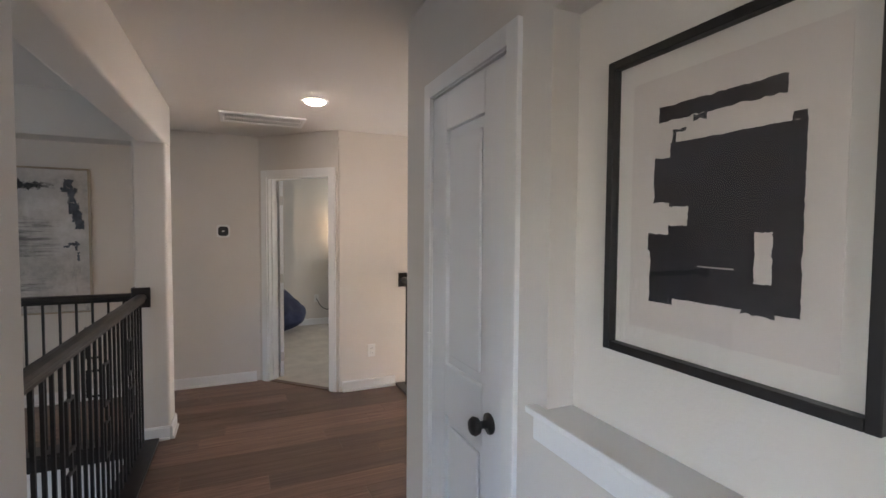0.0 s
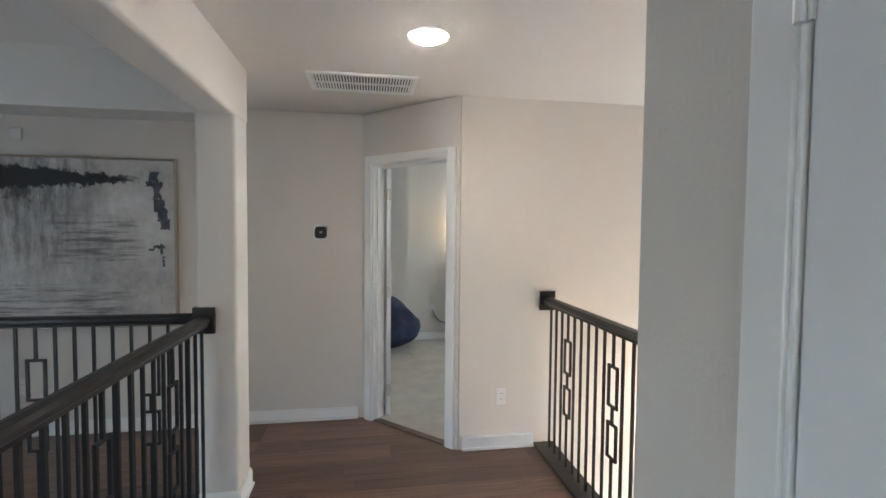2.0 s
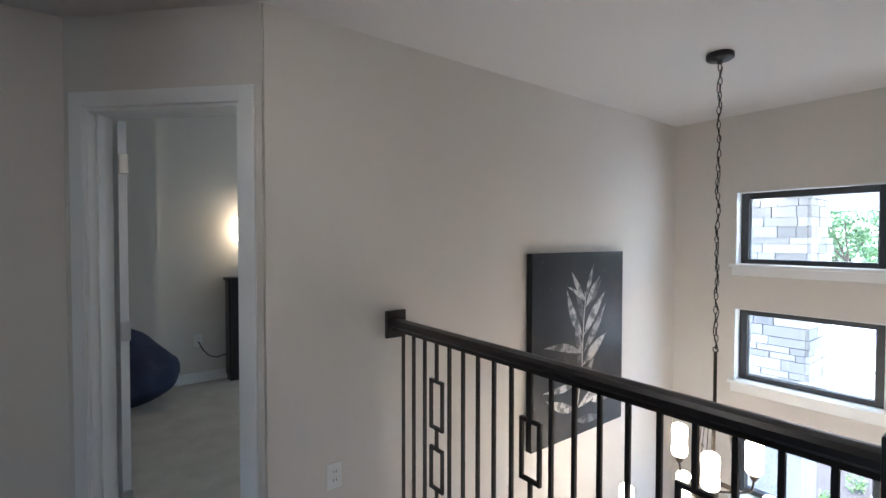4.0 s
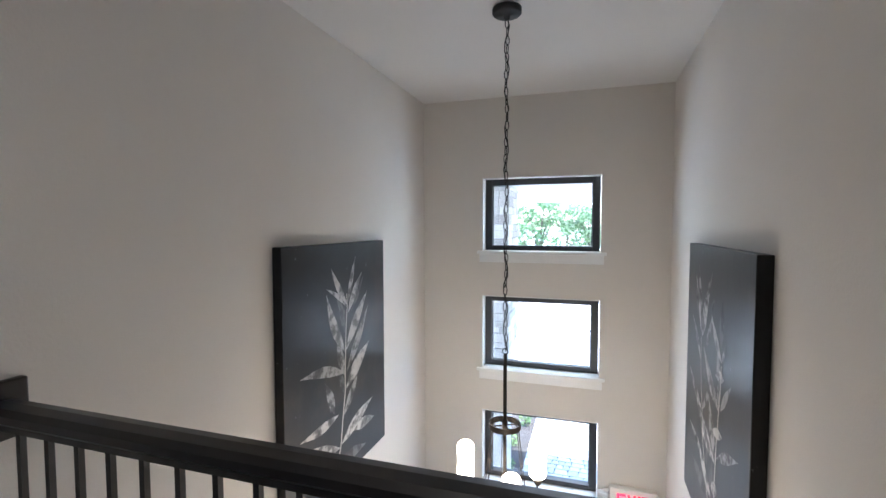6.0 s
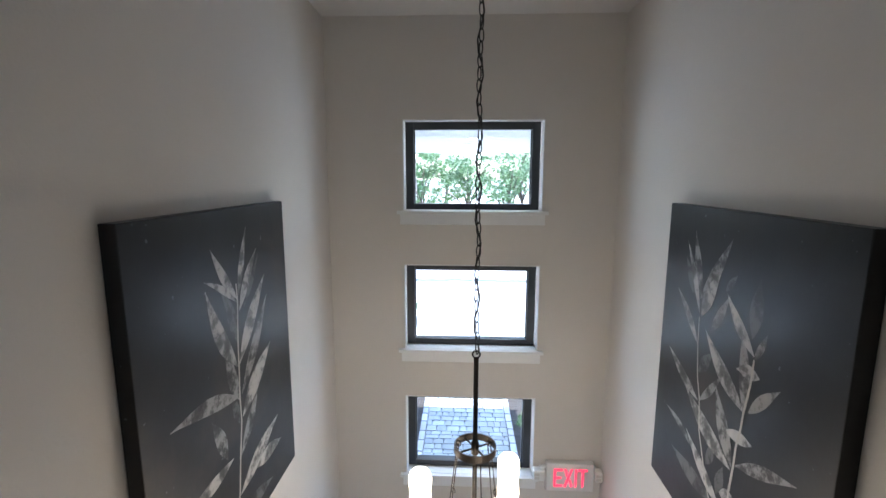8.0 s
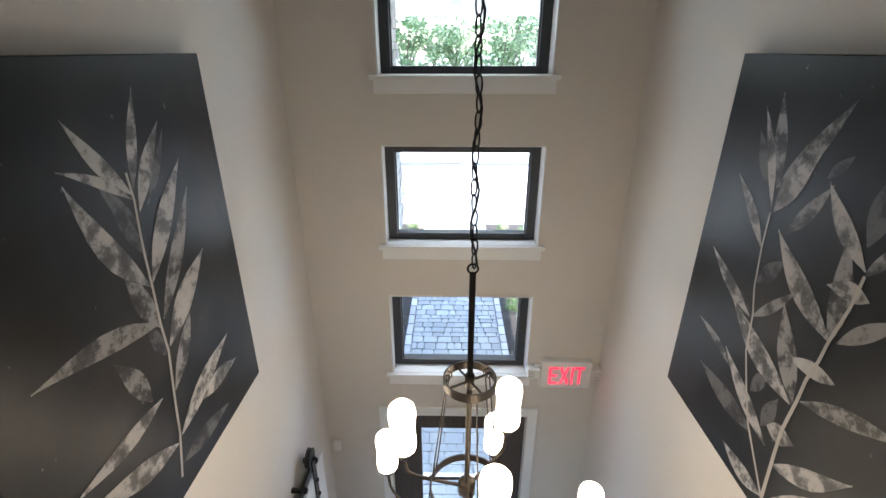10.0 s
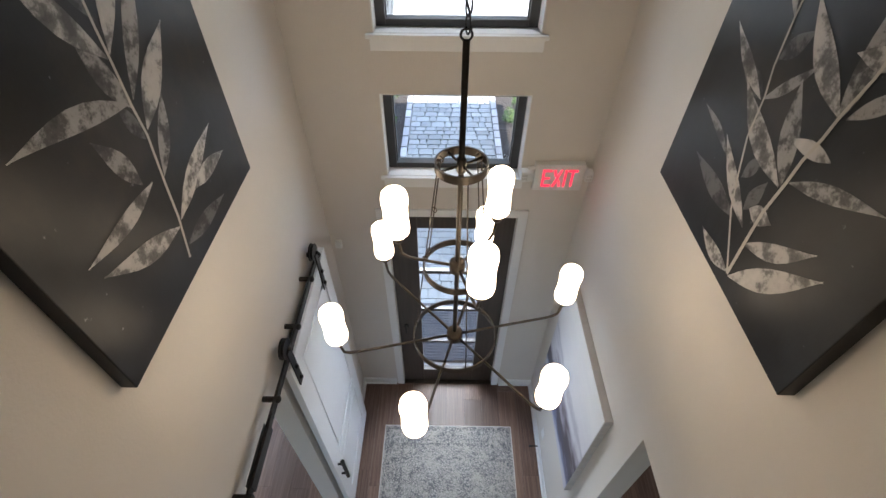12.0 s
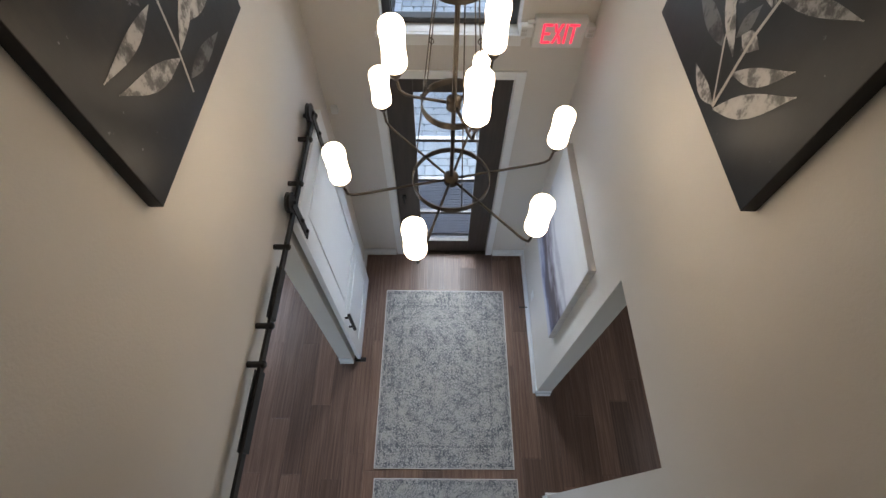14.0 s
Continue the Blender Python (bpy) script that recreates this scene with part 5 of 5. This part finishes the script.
dst = thing("door_stop", (XR - 0.02, 2.15, F + 0.05), "small black door stop on the baseboard", "door stop")
part("stem", tube(bmesh.new(), [(XR - 0.015, 2.15, F + 0.05), (XR - 0.085, 2.15, F + 0.05)], 0.006, 8), M_IRON, dst)
part("tip", tube(bmesh.new(), [(XR - 0.085, 2.15, F + 0.05), (XR - 0.098, 2.15, F + 0.05)], 0.010, 10), M_DARKPL, dst, "black rubber tip")


# ---- rugs ----
def rug(name, cx, cy, hx, hy, material, label):
    r = thing(name, (cx, cy, F), label, "rug", "entry rugs")
    bm = boxes((-hx, -hy, 0.0015, hx, hy, 0.010), bevel=0.003)
    o = link("woven_field", bm, material)
    o.parent = r
    e = boxes((-hx - 0.006, -hy - 0.006, 0.001, hx + 0.006, -hy, 0.009), (-hx - 0.006, hy, 0.001, hx + 0.006, hy + 0.006, 0.009), (-hx - 0.006, -hy, 0.001, -hx, hy, 0.009), (hx, -hy, 0.001, hx + 0.006, hy, 0.009), bevel=0.002)
    b = link("binding", e, M_MAT)
    b.parent = r
    tagged(b, "pale stitched binding")


rug("area_rug", 0.920, 1.466, 0.633, 0.886, M_RUG, "faded grey and cream patterned rug inside the entry")
rug("runner_rug", 0.934, -0.61, 0.638, 1.1, M_RUG2, "second faded grey patterned rug further into the hall")

# ---- plank floors: one object a plank, sharing one mesh ----
pb = bmesh.new()
box(pb, -0.5, -0.5, -0.004, 0.5, 0.5, 0.0)
top = [f for f in pb.faces if f.normal.z > 0.9]
ins = bmesh.ops.inset_region(pb, faces=top, thickness=0.006, depth=0.0)
for v in {v for f in pb.faces if f.normal.z > 0.9 for v in f.verts} - {v for f in top for v in f.verts}:
    v.co.z = -0.0022
plank_mesh = bpy.data.meshes.new("plank")
pb.to_mesh(plank_mesh)
pb.free()
plank_mesh.materials.append(M_PLANK)


def lay(parent, x0, x1, y0, y1, z, seed, w=0.178, length=1.22):
    rng = random.Random(seed)
    n = round((x1 - x0) / w)
    w = (x1 - x0) / n
    for i in range(n):
        y = y0 - rng.random() * length
        while y < y1:
            a, b = max(y, y0), min(y + length, y1)
            if b - a > 0.02:
                piece("plank", plank_mesh, parent, (x0 + (i + 0.5) * w, (a + b) / 2, z), (w - 0.0008, b - a - 0.0008, 1))
            y += length


up = bpy.data.objects["floor_upper"]
lay(up, TW, 2.331, -2.0, -0.082, 0.0, 1)
lay(up, 2.331, 6.3, -1.95, CW, 0.0, 2)
lay(up, TW, 0.33, -5.2, -2.0, 0.0, 3)
lay(up, 2.86, 6.3, -5.2, -1.95, 0.0, 4)
gr = bpy.data.objects["floor_ground"]
lay(gr, 0.0, XR, -2.2, YF, F, 5)
lay(gr, -2.2, 0.0, -2.2, YF, F, 6)
lay(gr, XR, 3.6, -0.6, YF, F, 7)

# ---- outdoors ----
GZ = F - 0.14
bm = bmesh.new()
box(bm, -300, YF + 0.2, GZ - 0.3, 300, 600, GZ)
tagged(link("ground", bm, M_LAWN), "pale sunlit ground in front of the house", kind="structure")
tagged(link("road", boxes((-300, 21.7, GZ, 300, 30, GZ + 0.004)), M_ROAD), "pale concrete street", kind="structure")
tagged(link("kerb", boxes((-300, 21.4, GZ, 300, 21.7, GZ + 0.14), bevel=0.02), M_KERB), "concrete kerb along the street", kind="structure")
tagged(link("mulch_bed", boxes((-2.6, 6.0, GZ, 0.04, 13.5, GZ + 0.05), (1.86, 6.0, GZ, 4.6, 13.5, GZ + 0.05)), M_MULCH), "dark mulch planting bed", kind="structure")
walkp = tagged(link("pavement", boxes((0.04, YF + 0.2, GZ, 1.86, 21.4, GZ + 0.02)), M_JOINT), "paver entry walk with stone edging", kind="structure")


M_COIR = plain("grey_coir", (0.055, 0.055, 0.06), 0.95, var=0.3, scale=30, bump=0.9, bump_scale=90, dist=0.006)
dm = thing("doormat", (0.915, 3.55, GZ + 0.066), "dark grey ribbed doormat outside the entry door", "doormat")
part("mat", boxes((0.33, 3.16, GZ + 0.066, 1.50, 3.98, GZ + 0.076), bevel=0.003), M_COIR, dm)
for k in range(20):
    part("rib", boxes((0.35, 3.18 + k * 0.04, GZ + 0.0762, 1.48, 3.20 + k * 0.04, GZ + 0.083), bevel=0.002), M_COIR, dm)


def block_mesh(name, material, h, lip):
    b = boxes((-0.5, -0.5, 0, 0.5, 0.5, h))
    for v in b.verts:
        if v.co.z > h / 2:
            v.co.x *= 1 - lip
            v.co.y *= 1 - lip
    me = bpy.data.meshes.new(name)
    b.to_mesh(me)
    b.free()
    me.materials.append(material)
    return me


paver_mesh = block_mesh("paver", M_PAVER, 0.045, 0.05)
kerb_mesh = block_mesh("edging_stone", M_KERB, 0.075, 0.06)
rng = random.Random(11)
rest = bmesh.new()
y, row = YF + 0.35, 0
while y < 21.2:
    depth = rng.choice((0.13, 0.17, 0.2))
    x = 0.16 - (0.1 if row % 2 else 0.0)
    while x < 1.74:
        w = rng.choice((0.13, 0.2, 0.26))
        a, b = max(x, 0.155), min(x + w, 1.745)
        if b - a > 0.03:
            if 5.6 < y < 10.4:
                piece("paver", paver_mesh, walkp, ((a + b) / 2, y + depth / 2, GZ + 0.02 + rng.uniform(-0.003, 0.003)), (b - a - 0.012, depth - 0.012, 1))
            else:
                box(rest, a + 0.006, y + 0.006, GZ + 0.02, b - 0.006, y + depth - 0.006, GZ + 0.064)
        x += w
    y += depth
    row += 1
ro = link("paver_rest", rest, M_PAVER)
ro.parent = walkp
tagged(ro, "further grey pavers", kind="stuff")
for x in (0.095, 1.805):
    y = YF + 0.35
    while y < 14:
        d = rng.uniform(0.22, 0.36)
        piece("edging_stone", kerb_mesh, walkp, (x, y + d / 2, GZ + 0.02), (0.115, d - 0.015, 1), rng.uniform(-0.03, 0.03))
        y += d

# stone piers of the porch, laid in uneven courses
stone_mesh = block_mesh("stone", M_STONE, 1.0, 0.0)
for px0, px1, side in ((-1.1, 0.08, 1), (2.15, 3.35, -1)):
    pr = thing("porch_pier", ((px0 + px1) / 2, 6.5, GZ), "grey ledger stone pier of the porch", "pier", "porch piers")
    part("core", boxes((px0 + 0.03, 6.23, GZ, px1 - 0.03, 6.9, 2.03)), M_JOINT, pr, "mortar core")
    z = GZ
    while z < 2.0:
        h = rng.choice((0.09, 0.12, 0.15))
        h = min(h, 2.03 - z)
        x = px0
        while x < px1 - 0.02:
            w = min(rng.uniform(0.2, 0.46), px1 - x)
            if px1 - x - w < 0.1:
                w = px1 - x
            if z > -1.2:
                piece("stone", stone_mesh, pr, (x + w / 2, 6.23, z + 0.004), (w - 0.010, 0.07 + rng.uniform(0, 0.035), h - 0.008))
            x += w
        yy = 6.2
        sx = px1 if side > 0 else px0
        while yy < 6.9 and z > -1.2:
            w = rng.uniform(0.2, 0.4)
            piece("stone", stone_mesh, pr, (sx, yy + w / 2, z + 0.004), (0.06 + rng.uniform(0, 0.03), w - 0.01, h - 0.008))
            yy += w
        z += h
tagged(link("porch_ceiling", boxes((-1.35, YF + 0.2, 2.05, 3.2, 11.6, 2.25)), M_SOFFIT), "pale porch soffit", kind="structure")
for x, y in ((-0.35, 6.2), (1.0, 7.3), (0.9, 9.0)):
    pl = thing("porch_light", (x, y, 2.05), "lit recessed porch light", "ceiling light", "porch lights")
    part("trim_ring", hoop(bmesh.new(), (x, y, 2.043), 0.09, 0.006, 0.02, 24), M_TRIM, pl)
    part("lens", lathe(bmesh.new(), [(0.07, -0.002), (0.069, -0.005), (0.01, -0.006)], (x, y, 2.05), 20), M_PORCHLED, pl, "glowing lens")


def tuft(bm, c, r, h, n, rng, size):
    """Many small pointed leaves round a centre."""
    for _ in range(n):
        a, b = rng.uniform(0, 2 * math.pi), rng.random()
        d = Vector((math.cos(a), math.sin(a), 0)) * r * rng.random() ** 0.5
        p = Vector(c) + d + Vector((0, 0, h * b))
        u = Vector((rng.gauss(0, 1), rng.gauss(0, 1), rng.gauss(0, 0.7))).normalized()
        v = u.orthogonal().normalized()
        s = size * rng.uniform(0.6, 1.4)
        bm.faces.new([bm.verts.new(q) for q in (p - u * s, p + v * s * 0.4, p + u * s, p - v * s * 0.4)])


def shrub(x, y, r, h, seed):
    s = thing("shrub", (x, y, GZ + 0.04), "small green shrub in dark mulch", "shrub", "bed shrubs")
    rng = random.Random(seed)
    bm = bmesh.new()
    tuft(bm, (x, y, GZ + 0.05), r, h, 150, rng, 0.035)
    part("leaves", bm, M_SHRUB, s)
    bm = bmesh.new()
    for k in range(4):
        a = k * 1.6
        tube(bm, [(x, y, GZ + 0.03), (x + r * 0.6 * math.cos(a), y + r * 0.6 * math.sin(a), GZ + h * 0.8)], 0.006, 5)
    part("twigs", bm, M_BARK, s, "thin woody twigs")


for k, (x, y) in enumerate(((2.15, 7.2), (2.25, 7.8), (2.1, 8.5), (2.35, 9.2), (2.1, 9.9), (-0.25, 8.2), (-0.35, 9.4), (-0.2, 10.6), (2.2, 11.2), (2.7, 8.1), (-0.7, 12.8), (-0.3, 13.0), (2.3, 12.9), (2.9, 12.6), (-0.9, 16.5))):
    shrub(x, y, 0.16, 0.26, 40 + k)


def tree(x, y, h, spread, seed):
    rng = random.Random(seed)
    t = thing("tree", (x, y, GZ), "broad leafy green tree across the street", "tree", "street trees")
    bm = bmesh.new()
    trunk = [Vector((x + rng.uniform(-0.12, 0.12) * k, y + rng.uniform(-0.12, 0.12) * k, GZ + h * 0.42 * k / 3)) for k in range(4)]
    tube(bm, trunk, 0.20, 9, 0.12)
    tips = []
    for k in range(8):
        a = k * 0.8 + rng.uniform(-0.3, 0.3)
        start = trunk[rng.choice((2, 3))]
        end = start + Vector((math.cos(a) * spread * rng.uniform(0.5, 0.9), math.sin(a) * spread * rng.uniform(0.5, 0.9), h * rng.uniform(0.15, 0.5)))
        tube(bm, [start, start.lerp(end, 0.5) + Vector((0, 0, 0.2)), end], 0.08, 6, 0.02)
        tips += [end, start.lerp(end, 0.6)]
    part("trunk", bm, M_BARK, t, "brown trunk with limbs")
    bm = bmesh.new()
    for p in tips + [trunk[-1] + Vector((0, 0, h * 0.45))]:
        for _ in range(6):
            q = p + Vector((rng.gauss(0, 0.55), rng.gauss(0, 0.55), rng.gauss(0, 0.5)))
            tuft(bm, q, rng.uniform(0.3, 0.65), rng.uniform(0.3, 0.6), 34, rng, 0.13)
    part("crown", bm, M_GREEN, t, "loose crown of small green leaves")


for k, (x, y, h, s) in enumerate(((-9, 34, 8.5, 2.8), (-5.5, 36, 8.0, 2.6), (-2.2, 33, 7.6, 2.5), (1.0, 36, 8.4, 2.7), (4.0, 33.5, 7.8, 2.5), (7.2, 36, 8.2, 2.7), (10.5, 34, 8.6, 2.8), (-0.6, 41, 9.5, 3.0), (-7.5, 42, 9.5, 3.0), (6.0, 42, 9.5, 3.0), (13.5, 38, 9, 3.0), (-13, 38, 9, 3.0))):
    tree(x, y, h, s, 200 + k)
